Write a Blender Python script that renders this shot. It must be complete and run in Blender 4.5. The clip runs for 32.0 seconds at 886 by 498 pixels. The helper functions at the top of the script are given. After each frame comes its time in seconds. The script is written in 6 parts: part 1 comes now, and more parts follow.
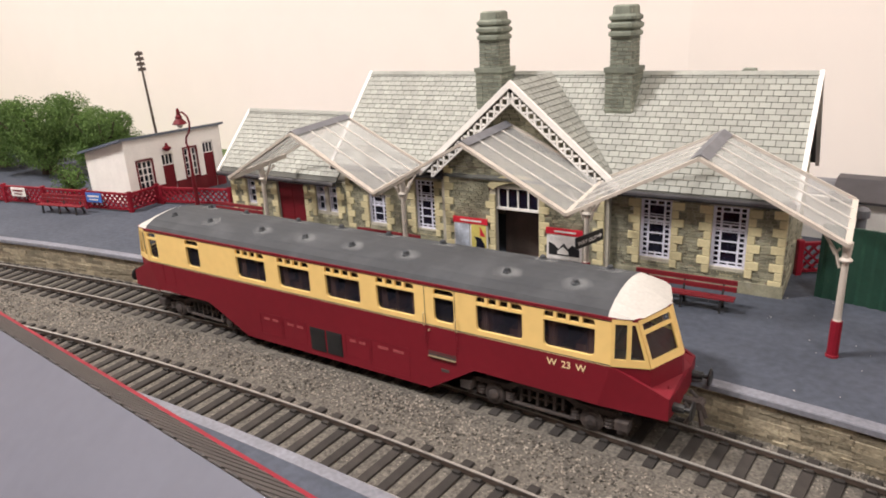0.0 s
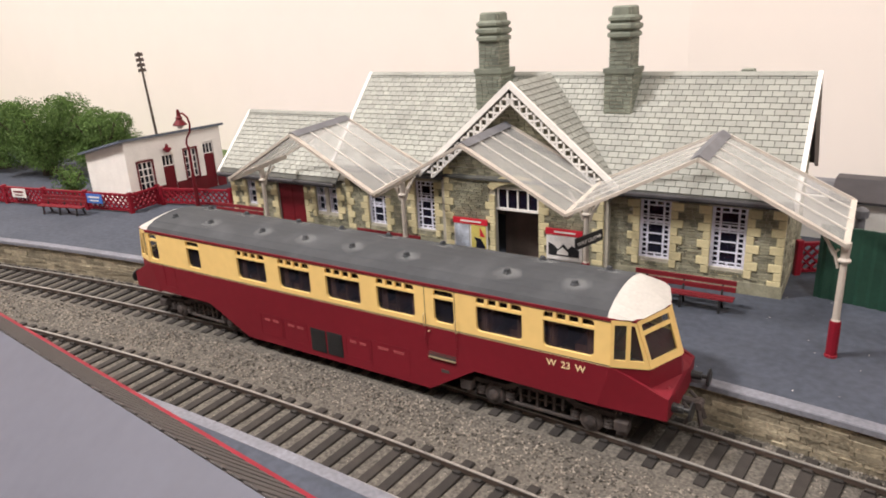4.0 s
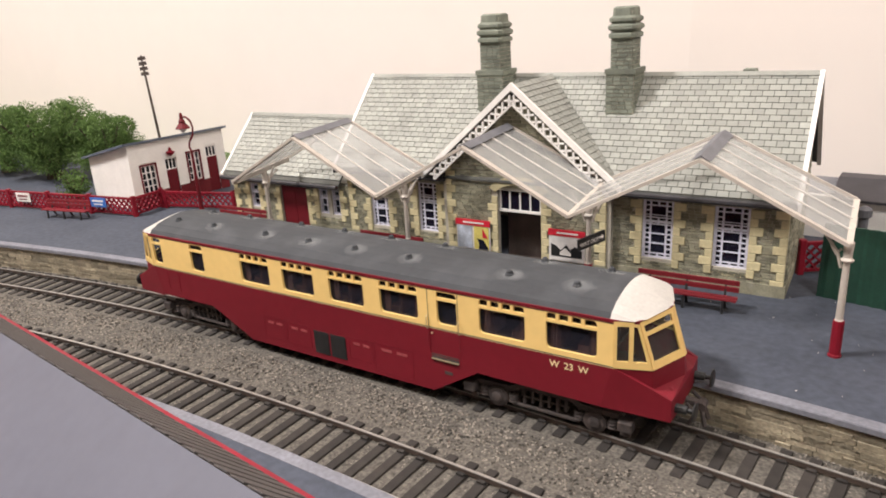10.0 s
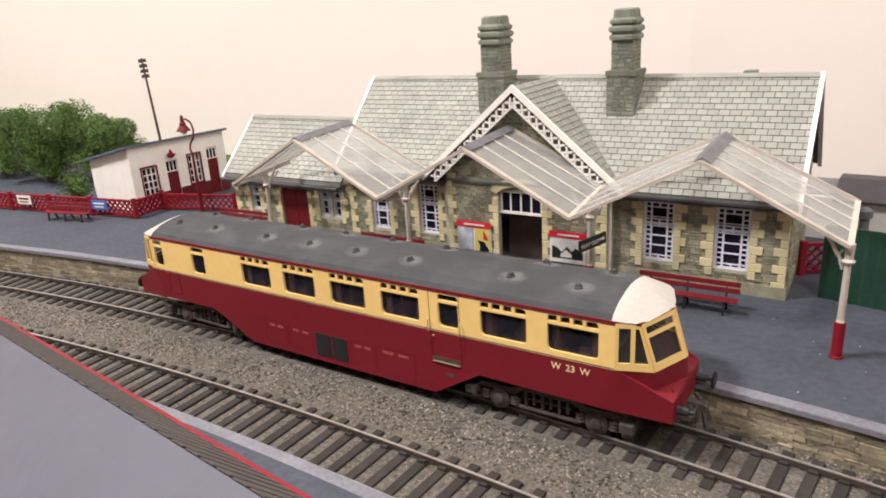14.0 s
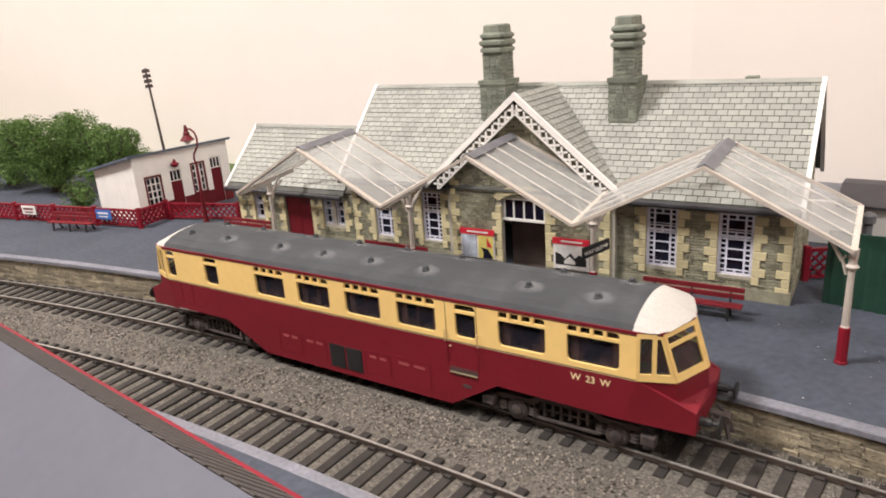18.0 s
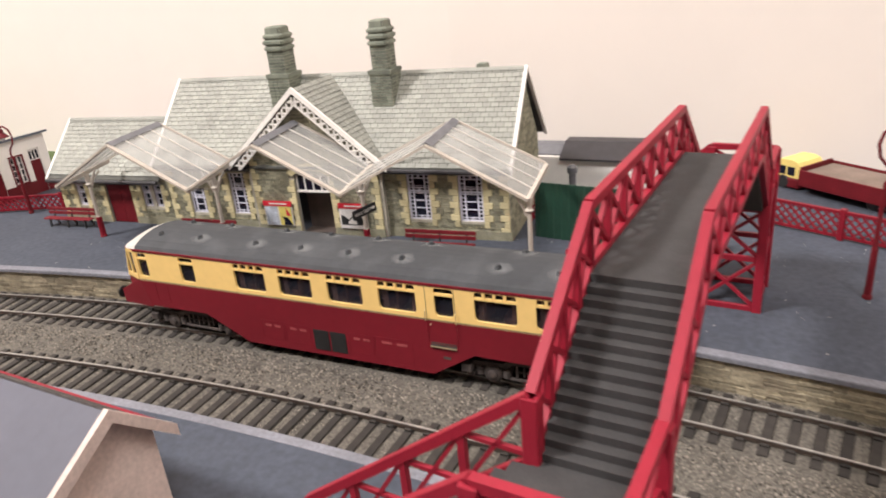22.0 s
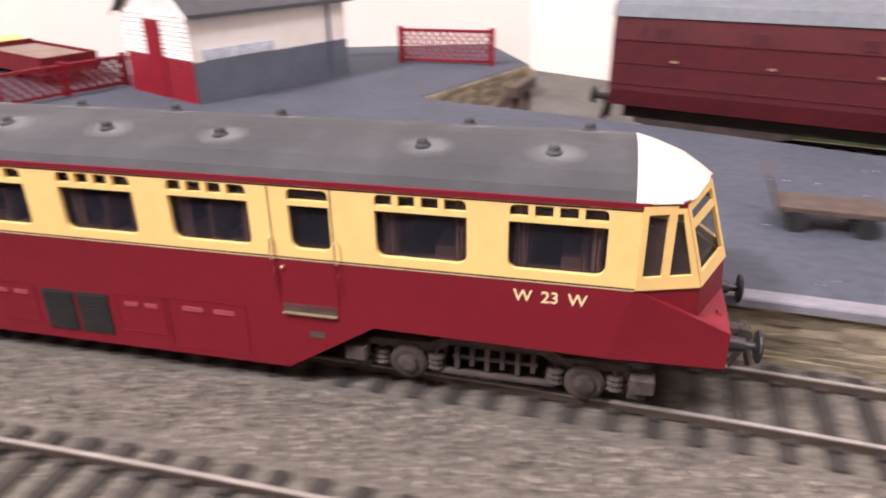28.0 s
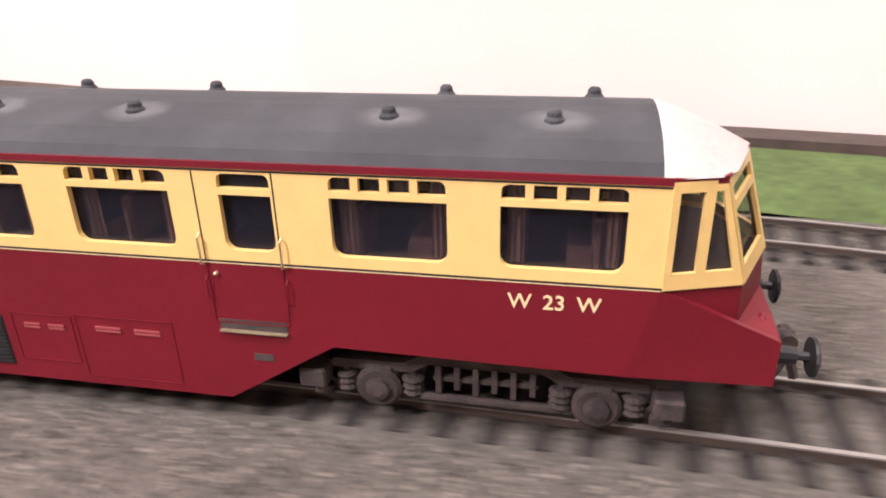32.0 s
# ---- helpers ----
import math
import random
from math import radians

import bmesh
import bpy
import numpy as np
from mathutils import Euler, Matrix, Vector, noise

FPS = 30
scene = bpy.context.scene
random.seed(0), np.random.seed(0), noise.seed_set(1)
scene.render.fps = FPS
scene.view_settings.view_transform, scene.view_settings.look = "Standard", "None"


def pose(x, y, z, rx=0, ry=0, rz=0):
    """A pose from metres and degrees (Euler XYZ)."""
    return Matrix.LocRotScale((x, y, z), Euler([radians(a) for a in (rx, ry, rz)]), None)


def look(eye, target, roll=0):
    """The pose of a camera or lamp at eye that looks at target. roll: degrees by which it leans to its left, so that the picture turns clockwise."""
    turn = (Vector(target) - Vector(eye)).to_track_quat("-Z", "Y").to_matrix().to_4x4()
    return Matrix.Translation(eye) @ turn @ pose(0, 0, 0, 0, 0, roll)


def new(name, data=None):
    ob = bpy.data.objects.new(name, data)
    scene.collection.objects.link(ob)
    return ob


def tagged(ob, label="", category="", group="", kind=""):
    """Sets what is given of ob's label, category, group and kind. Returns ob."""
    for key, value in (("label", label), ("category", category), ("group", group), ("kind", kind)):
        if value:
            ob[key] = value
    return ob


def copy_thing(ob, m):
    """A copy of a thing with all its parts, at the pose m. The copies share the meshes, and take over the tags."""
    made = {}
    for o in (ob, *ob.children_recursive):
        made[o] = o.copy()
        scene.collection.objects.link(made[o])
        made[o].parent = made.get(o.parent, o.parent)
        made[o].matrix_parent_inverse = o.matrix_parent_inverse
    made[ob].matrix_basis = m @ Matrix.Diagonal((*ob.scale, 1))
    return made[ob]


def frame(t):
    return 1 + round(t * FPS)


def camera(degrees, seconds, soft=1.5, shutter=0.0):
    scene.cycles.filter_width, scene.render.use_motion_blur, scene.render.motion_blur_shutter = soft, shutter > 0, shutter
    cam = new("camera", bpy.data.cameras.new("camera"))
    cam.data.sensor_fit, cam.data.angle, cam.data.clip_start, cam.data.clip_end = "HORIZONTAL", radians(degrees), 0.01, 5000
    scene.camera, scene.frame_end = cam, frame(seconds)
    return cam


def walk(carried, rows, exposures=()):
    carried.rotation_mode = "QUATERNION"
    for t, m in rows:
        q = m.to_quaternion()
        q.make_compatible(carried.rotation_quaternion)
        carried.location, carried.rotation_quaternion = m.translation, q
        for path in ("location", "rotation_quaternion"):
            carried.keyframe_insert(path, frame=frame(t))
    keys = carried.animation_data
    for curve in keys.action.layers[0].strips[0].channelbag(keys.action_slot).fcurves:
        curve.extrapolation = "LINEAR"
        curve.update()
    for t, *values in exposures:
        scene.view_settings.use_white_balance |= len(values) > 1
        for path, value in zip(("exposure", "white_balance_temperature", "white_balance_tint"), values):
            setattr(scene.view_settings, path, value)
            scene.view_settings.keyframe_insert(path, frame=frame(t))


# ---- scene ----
cam = camera(65.1, 32.0, soft=1.8, shutter=0.6)
MM = 0.001


def T(x, y, z, rx=0, ry=0, rz=0):
    """A pose from millimetres and degrees."""
    return pose(x * MM, y * MM, z * MM, rx, ry, rz)


# camera: seconds, millimetres, degrees
walk(cam, [(t, T(*r)) for t, *r in (
    (0, 165.1, -198.2, 129.3, 71.27, 2.73, 32.37),
    (3, 165.3, -198.6, 129.9, 71.21, 2.82, 32.34),
    (6, 165.9, -198.7, 130.3, 71.30, 2.90, 32.41),
    (9, 165.9, -198.8, 130.5, 71.34, 3.20, 32.50),
    (11, 166.0, -198.6, 130.8, 71.25, 3.32, 32.48),
    (13, 165.8, -198.8, 130.7, 71.32, 3.40, 32.48),
    (14.5, 165.6, -198.9, 131.2, 71.45, 3.37, 32.49),
    (17, 164.8, -199.0, 131.5, 71.79, 3.63, 32.51),
    (17.5, 164.9, -199.6, 131.5, 71.87, 3.67, 32.55),
    (18, 165.7, -199.5, 131.6, 71.96, 3.82, 32.58),
    (18.5, 166.8, -200.3, 131.7, 71.91, 3.82, 32.50),
    (19, 173.9, -203.7, 134.9, 71.49, 3.81, 31.69),
    (19.5, 181.0, -206.2, 136.9, 70.69, 4.27, 29.43),
    (20, 188.8, -208.3, 137.6, 69.68, 4.92, 27.32),
    (20.5, 197.1, -210.5, 140.5, 68.90, 5.05, 25.61),
    (21, 210.5, -214.9, 147.4, 68.06, 5.32, 23.58),
    (21.5, 223.6, -228.6, 153.3, 67.70, 5.37, 21.96),
    (22, 235.3, -242.6, 155.9, 67.44, 5.01, 20.43),
    (22.5, 246.9, -253.7, 154.7, 67.15, 4.92, 18.82),
    (23, 254.5, -261.6, 150.6, 67.22, 4.32, 17.94),
    (23.5, 265.3, -267.8, 146.6, 67.31, 3.90, 17.10),
    (24, 275.6, -275.7, 144.1, 67.51, 3.39, 15.93),
    (24.5, 286.0, -286.4, 142.3, 67.71, 2.99, 14.70),
    (26.5, 357.2, -257.2, 107.2, 69.70, 0.11, 3.82),
    (27, 405.2, -237.9, 97.6, 68.03, 0.40, 1.40),
    (27.5, 451.5, -227.1, 89.4, 66.05, 0.94, -1.38),
    (28, 502.8, -222.5, 84.2, 65.02, 0.72, -4.72),
    (28.5, 559.9, -236.0, 79.6, 64.66, 0.32, -8.98),
    (29, 609.7, -257.9, 77.1, 65.11, 0.51, -11.13),
    (29.5, 662.5, -282.0, 74.1, 65.57, 0.98, -13.26),
    (30, 715.8, -308.0, 74.1, 65.79, 1.59, -15.45),
    (30.5, 770.8, -338.1, 73.8, 64.86, 1.66, -17.30),
    (31, 836.9, -375.0, 75.2, 65.37, 1.49, -19.96),
    (31.5, 903.1, -421.5, 72.0, 65.50, 1.12, -23.04),
    (32, 966.1, -467.7, 71.4, 65.81, 1.21, -24.92))], exposures=((0, 0.0, 6500, 10), (18, 0.0, 6500, 10), (22, 0.04, 6500, 10), (24, 0.3, 6500, 10), (27, 0.38, 6450, 20), (30, 0.55, 6400, 22), (32, 0.52, 6400, 22)))

# ---- room light ----
world = bpy.data.worlds.new("room")
scene.world = world
world.use_nodes = True
world.node_tree.nodes["Background"].inputs[0].default_value = (1.0, 0.98, 0.97, 1)
world.node_tree.nodes["Background"].inputs[1].default_value = 0.32


def lamp(name, size, watts, eye, target, colour):
    data = bpy.data.lights.new(name, "AREA")
    data.shape, data.size, data.energy, data.color = "DISK", size, watts, colour
    ob = new(name, data)
    ob.matrix_world = look(eye, target)
    return ob


lamp("ceiling_lamp", 0.35, 52, (-0.85, -0.7, 1.62), (0.2, 0.1, 0), (1.0, 0.94, 0.93))
lamp("ceiling_lamp", 0.5, 20, (0.75, -0.8, 1.62), (0.8, 0.0, 0), (1.0, 0.97, 0.98))


# ---- materials ----
def mat(name, colour, rough=0.6, metal=0.0, vary=0.25, size=6.0, grain=0.15, bump=0.0, coat=0.0, dust=None, dust_amount=0.5, island=0.0, spread=0.0):
    """Two scales of colour variation (size in mm), fine relief, and optional dust of another colour in soft patches."""
    m = bpy.data.materials.new(name)
    m.use_nodes = True
    nt = m.node_tree
    bs = nt.nodes["Principled BSDF"]
    bs.inputs["Roughness"].default_value, bs.inputs["Metallic"].default_value, bs.inputs["Coat Weight"].default_value = rough, metal, coat

    def node(kind, **kw):
        n = nt.nodes.new(kind)
        for k, v in kw.items():
            n.inputs[k].default_value = v
        return n

    def noise_tex(mm, detail=3.0):
        n = node("ShaderNodeTexNoise", Scale=1000.0 / mm, Detail=detail)
        nt.links.new(co.outputs["Object"], n.inputs["Vector"])
        return n

    def scale(colour_socket, factor_socket, lo, hi):
        r = node("ShaderNodeMapRange")
        r.inputs["From Min"].default_value, r.inputs["From Max"].default_value = 0.25, 0.75
        r.inputs["To Min"].default_value, r.inputs["To Max"].default_value = lo, hi
        nt.links.new(factor_socket, r.inputs["Value"])
        v = node("ShaderNodeVectorMath")
        v.operation = "SCALE"
        nt.links.new(colour_socket, v.inputs[0])
        nt.links.new(r.outputs[0], v.inputs["Scale"])
        return v.outputs[0]

    co = node("ShaderNodeTexCoord")
    rgb = node("ShaderNodeRGB")
    rgb.outputs[0].default_value = (*colour, 1)
    out = rgb.outputs[0]
    big, fine = noise_tex(size), noise_tex(size * 0.09, 4.0)
    if vary:
        out = scale(out, big.outputs["Fac"], 1 - vary, 1 + vary)
    if grain:
        out = scale(out, fine.outputs["Fac"], 1 - grain, 1 + grain)
    if island:
        geo = node("ShaderNodeNewGeometry")
        out = scale(out, geo.outputs["Random Per Island"], 1 - island, 1 + island)
    if spread:
        info = node("ShaderNodeObjectInfo")
        out = scale(out, info.outputs["Random"], 1 - spread, 1 + spread)
    if dust:
        d = noise_tex(size * 0.6, 5.0)
        r = node("ShaderNodeMapRange")
        r.inputs["From Min"].default_value, r.inputs["From Max"].default_value, r.inputs["To Max"].default_value = 0.5, 0.72, dust_amount
        nt.links.new(d.outputs["Fac"], r.inputs["Value"])
        mix = nt.nodes.new("ShaderNodeMix")
        mix.data_type = "RGBA"
        nt.links.new(r.outputs[0], mix.inputs["Factor"])
        nt.links.new(out, mix.inputs[6])
        mix.inputs[7].default_value = (*dust, 1)
        out = mix.outputs[2]
    nt.links.new(out, bs.inputs["Base Color"])
    if bump:
        b = node("ShaderNodeBump", Strength=1.0, Distance=bump * MM)
        nt.links.new(fine.outputs["Fac"], b.inputs["Height"])
        nt.links.new(b.outputs[0], bs.inputs["Normal"])
    return m


def dust_mark(m, colour, radius):
    """Pale dust that fades out from the middle of the part it lies on."""
    m.use_nodes = True
    nt = m.node_tree
    bs, out = nt.nodes["Principled BSDF"], nt.nodes["Material Output"]
    bs.inputs["Base Color"].default_value, bs.inputs["Roughness"].default_value = (*colour, 1), 0.9
    co, mp, gr, no, mu, tr, mx = (nt.nodes.new(k) for k in ("ShaderNodeTexCoord", "ShaderNodeMapping", "ShaderNodeTexGradient", "ShaderNodeTexNoise", "ShaderNodeMath", "ShaderNodeBsdfTransparent", "ShaderNodeMixShader"))
    gr.gradient_type = "SPHERICAL"
    mp.inputs["Scale"].default_value = (1 / (radius * MM * 1.35), 1 / (radius * MM), 1 / (radius * MM))
    no.inputs["Scale"].default_value, no.inputs["Detail"].default_value = 420, 4
    mu.operation = "MULTIPLY"
    nt.links.new(co.outputs["Object"], mp.inputs["Vector"])
    nt.links.new(mp.outputs[0], gr.inputs["Vector"])
    nt.links.new(co.outputs["Object"], no.inputs["Vector"])
    nt.links.new(gr.outputs["Fac"], mu.inputs[0])
    nt.links.new(no.outputs["Fac"], mu.inputs[1])
    nt.links.new(mu.outputs[0], mx.inputs[0])
    nt.links.new(tr.outputs[0], mx.inputs[1])
    nt.links.new(bs.outputs[0], mx.inputs[2])
    nt.links.new(mx.outputs[0], out.inputs[0])


def clear(name, colour, rough, alpha_mix):
    """Thin clear plastic: part see-through, part glossy."""
    m = bpy.data.materials.new(name)
    m.use_nodes = True
    nt = m.node_tree
    out = nt.nodes["Material Output"]
    gl, tr, mx = nt.nodes["Principled BSDF"], nt.nodes.new("ShaderNodeBsdfTransparent"), nt.nodes.new("ShaderNodeMixShader")
    gl.inputs["Base Color"].default_value, gl.inputs["Roughness"].default_value = (*colour, 1), rough
    mx.inputs[0].default_value = alpha_mix
    nt.links.new(tr.outputs[0], mx.inputs[1])
    nt.links.new(gl.outputs[0], mx.inputs[2])
    nt.links.new(mx.outputs[0], out.inputs[0])
    return m


M_RED = mat("railcar_crimson", (0.168, 0.0095, 0.018), 0.5, vary=0.1, size=40, grain=0.05, bump=0.01)
M_RED.node_tree.nodes["Principled BSDF"].inputs["Specular IOR Level"].default_value = 0.3
M_CREAM = mat("railcar_cream", (0.86, 0.6, 0.22), 0.4, vary=0.05, size=40, grain=0.04, coat=0.15)
M_ROOF = mat("railcar_roof_grey", (0.037, 0.04, 0.044), 0.8, vary=0.2, size=25, grain=0.08, bump=0.02, dust=(0.11, 0.115, 0.12), dust_amount=0.3)
M_WHITE = mat("dome_white", (0.48, 0.46, 0.42), 0.6, vary=0.1, size=12, grain=0.08, bump=0.03)
M_DIRT = mat("bogie_weathered", (0.05, 0.039, 0.035), 0.8, vary=0.4, size=5, grain=0.25, bump=0.08, dust=(0.1, 0.072, 0.06), dust_amount=0.6)
M_BLACK = mat("black_metal", (0.018, 0.018, 0.018), 0.5, vary=0.3, size=4)
M_BRIGHT = mat("bright_wire", (0.72, 0.62, 0.4), 0.35, 0.8, vary=0.1)
M_LETTER = mat("cream_lettering", (0.85, 0.68, 0.38), 0.5, vary=0.05)
M_GLASS = clear("railcar_glass", (0.035, 0.035, 0.05), 0.06, 0.28)
M_INSIDE = mat("railcar_inside", (0.085, 0.062, 0.052), 0.8, vary=0.3, size=9)
M_SEAT = mat("seat_brown", (0.2, 0.1, 0.08), 0.8, vary=0.3, size=6)
# lighter crimson: the highlights along the panel vents, put into the colour
M_REDGLINT = mat("red_highlight", (0.33, 0.065, 0.07), 0.6, vary=0.1)
M_DUST = bpy.data.materials.new("roof_dust")
dust_mark(M_DUST, (0.3, 0.31, 0.31), 4.4)
M_CURTAIN = mat("curtain_dull_pink", (0.26, 0.14, 0.11), 0.85, vary=0.25, size=3)
M_RAIL = mat("rail_side_rust", (0.06, 0.042, 0.032), 0.6, vary=0.3, size=8)
M_RAILTOP = mat("rail_top", (0.36, 0.34, 0.31), 0.4, 0.5, vary=0.2, size=12)
M_SLEEPER = mat("sleeper", (0.027, 0.0225, 0.019), 0.85, vary=0.3, size=4, grain=0.25, bump=0.05, spread=0.18)
M_BALLAST = mat("ballast", (0.105, 0.094, 0.078), 0.92, vary=0.22, size=12, grain=0.65, bump=0.7)
M_STONES = mat("ballast_stones", (0.172, 0.152, 0.126), 0.92, vary=0.18, size=30, grain=0.15, island=0.68)
M_TARMAC = mat("platform_tarmac", (0.05, 0.058, 0.077), 0.9, vary=0.14, size=34, grain=0.24, bump=0.2, dust=(0.13, 0.14, 0.165), dust_amount=0.08)
M_EDGE = mat("platform_edging", (0.17, 0.172, 0.195), 0.85, vary=0.2, size=16, grain=0.2, bump=0.08)
M_PSTONE = mat("platform_wall_stone", (0.28, 0.24, 0.165), 0.85, vary=0.3, size=12, grain=0.3, bump=0.4, island=0.25, dust=(0.15, 0.12, 0.085), dust_amount=0.7)
M_PMORTAR = mat("platform_wall_mortar", (0.25, 0.22, 0.16), 0.9, vary=0.2, size=6)
M_STONE = mat("station_stone", (0.25, 0.24, 0.165), 0.85, vary=0.25, size=7, grain=0.2, bump=0.1, island=0.25, dust=(0.42, 0.4, 0.33), dust_amount=0.35)
M_MORTAR = mat("mortar", (0.42, 0.39, 0.32), 0.9, vary=0.2, size=5)
M_QUOIN = mat("quoin_stone", (0.6, 0.53, 0.31), 0.8, vary=0.15, size=6, grain=0.12, bump=0.05, spread=0.12)
M_SLATE = mat("roof_slate", (0.3, 0.305, 0.268), 0.7, vary=0.2, size=45, grain=0.1, bump=0.03, island=0.07, spread=0.07)
M_SLATEBED = mat("slate_joint", (0.1, 0.1, 0.088), 0.9, vary=0.2, size=5)
M_LILAC = mat("lilac_white_paint", (0.72, 0.72, 0.82), 0.5, vary=0.05, size=10)
M_WPAINT = mat("white_paint", (0.8, 0.77, 0.72), 0.55, vary=0.06, size=10, grain=0.04)
M_CPAINT = mat("canopy_stone_paint", (0.47, 0.42, 0.36), 0.6, vary=0.12, size=8, grain=0.08)
M_BARS = mat("dull_white_bars", (0.6, 0.57, 0.52), 0.6, vary=0.12, size=8, grain=0.08)
M_LEAD = mat("lead_grey", (0.14, 0.14, 0.15), 0.6, vary=0.2, size=6)
M_GUTTER = mat("gutter_dark", (0.035, 0.032, 0.035), 0.5)
M_CANOPY = clear("canopy_glazing", (0.42, 0.42, 0.4), 0.2, 0.36)
M_DARKGLASS = mat("dark_window", (0.01, 0.01, 0.02), 0.12, vary=0.2)
M_CHIM = mat("chimney_stone", (0.17, 0.185, 0.145), 0.85, vary=0.25, size=6, grain=0.15, bump=0.08, island=0.2)
M_MAROON = mat("maroon_paint", (0.13, 0.008, 0.013), 0.55, vary=0.12, size=9)
M_FENCE = mat("red_plastic", (0.21, 0.009, 0.02), 0.5, vary=0.12, size=9, grain=0.06)
M_BENCH = mat("bench_red", (0.17, 0.014, 0.02), 0.6, vary=0.15, size=9)
M_CABGLASS = clear("cab_glass", (0.13, 0.125, 0.12), 0.1, 0.36)
M_BRIDGE = mat("footbridge_red", (0.27, 0.014, 0.03), 0.5, vary=0.1, size=12, grain=0.05)
M_STEP = mat("step_grey", (0.038, 0.037, 0.037), 0.75, vary=0.2, size=8, bump=0.05)
M_GREEN = mat("corrugated_green", (0.012, 0.05, 0.03), 0.55, vary=0.2, size=20)
M_FOLIAGE = mat("foliage", (0.092, 0.16, 0.036), 0.9, vary=0.35, size=16, grain=0.25, island=0.28)
M_TRUNK = mat("bark", (0.07, 0.05, 0.035), 0.9, vary=0.3, size=4, bump=0.1)
M_GRASS = mat("grass_mat", (0.075, 0.115, 0.035), 0.95, vary=0.35, size=25, grain=0.35, bump=0.3)
M_WALL = mat("room_wall", (0.83, 0.757, 0.688), 0.9, vary=0.025, size=300, grain=0.01)
M_CEIL = mat("ceiling_white", (0.8, 0.78, 0.74), 0.9, vary=0.02, size=300)
M_FLOOR = mat("room_floor", (0.3, 0.24, 0.18), 0.8, vary=0.2, size=200)
M_BOARD = mat("baseboard", (0.09, 0.085, 0.075), 0.85, vary=0.3, size=30, grain=0.2, bump=0.2)
M_BLUE = mat("enamel_blue", (0.05, 0.16, 0.5), 0.4, vary=0.1)
M_POLE = mat("dark_wood", (0.07, 0.05, 0.04), 0.85, vary=0.3, size=5)
M_COACH = mat("coach_maroon", (0.075, 0.009, 0.013), 0.45, vary=0.15, size=30)
M_COACHROOF = mat("coach_roof", (0.12, 0.135, 0.15), 0.7, vary=0.15, size=25)
M_GREYBLUE = mat("slate_blue_paint", (0.1, 0.12, 0.155), 0.6, vary=0.15, size=14)
M_NEARROOF = mat("lilac_grey_roof", (0.082, 0.083, 0.108), 0.6, vary=0.1, size=40, grain=0.06, bump=0.02)
M_PINK = mat("pale_weatherboard", (0.55, 0.45, 0.4), 0.65, vary=0.1, size=15)
M_YELLOW = mat("cab_yellow", (0.8, 0.62, 0.2), 0.45, vary=0.1)
M_COAT = mat("figure_grey", (0.06, 0.052, 0.045), 0.8, vary=0.4, size=5)


for matt in (M_FENCE, M_MAROON, M_BRIDGE, M_BENCH):
    matt.node_tree.nodes["Principled BSDF"].inputs["Specular IOR Level"].default_value = 0.25


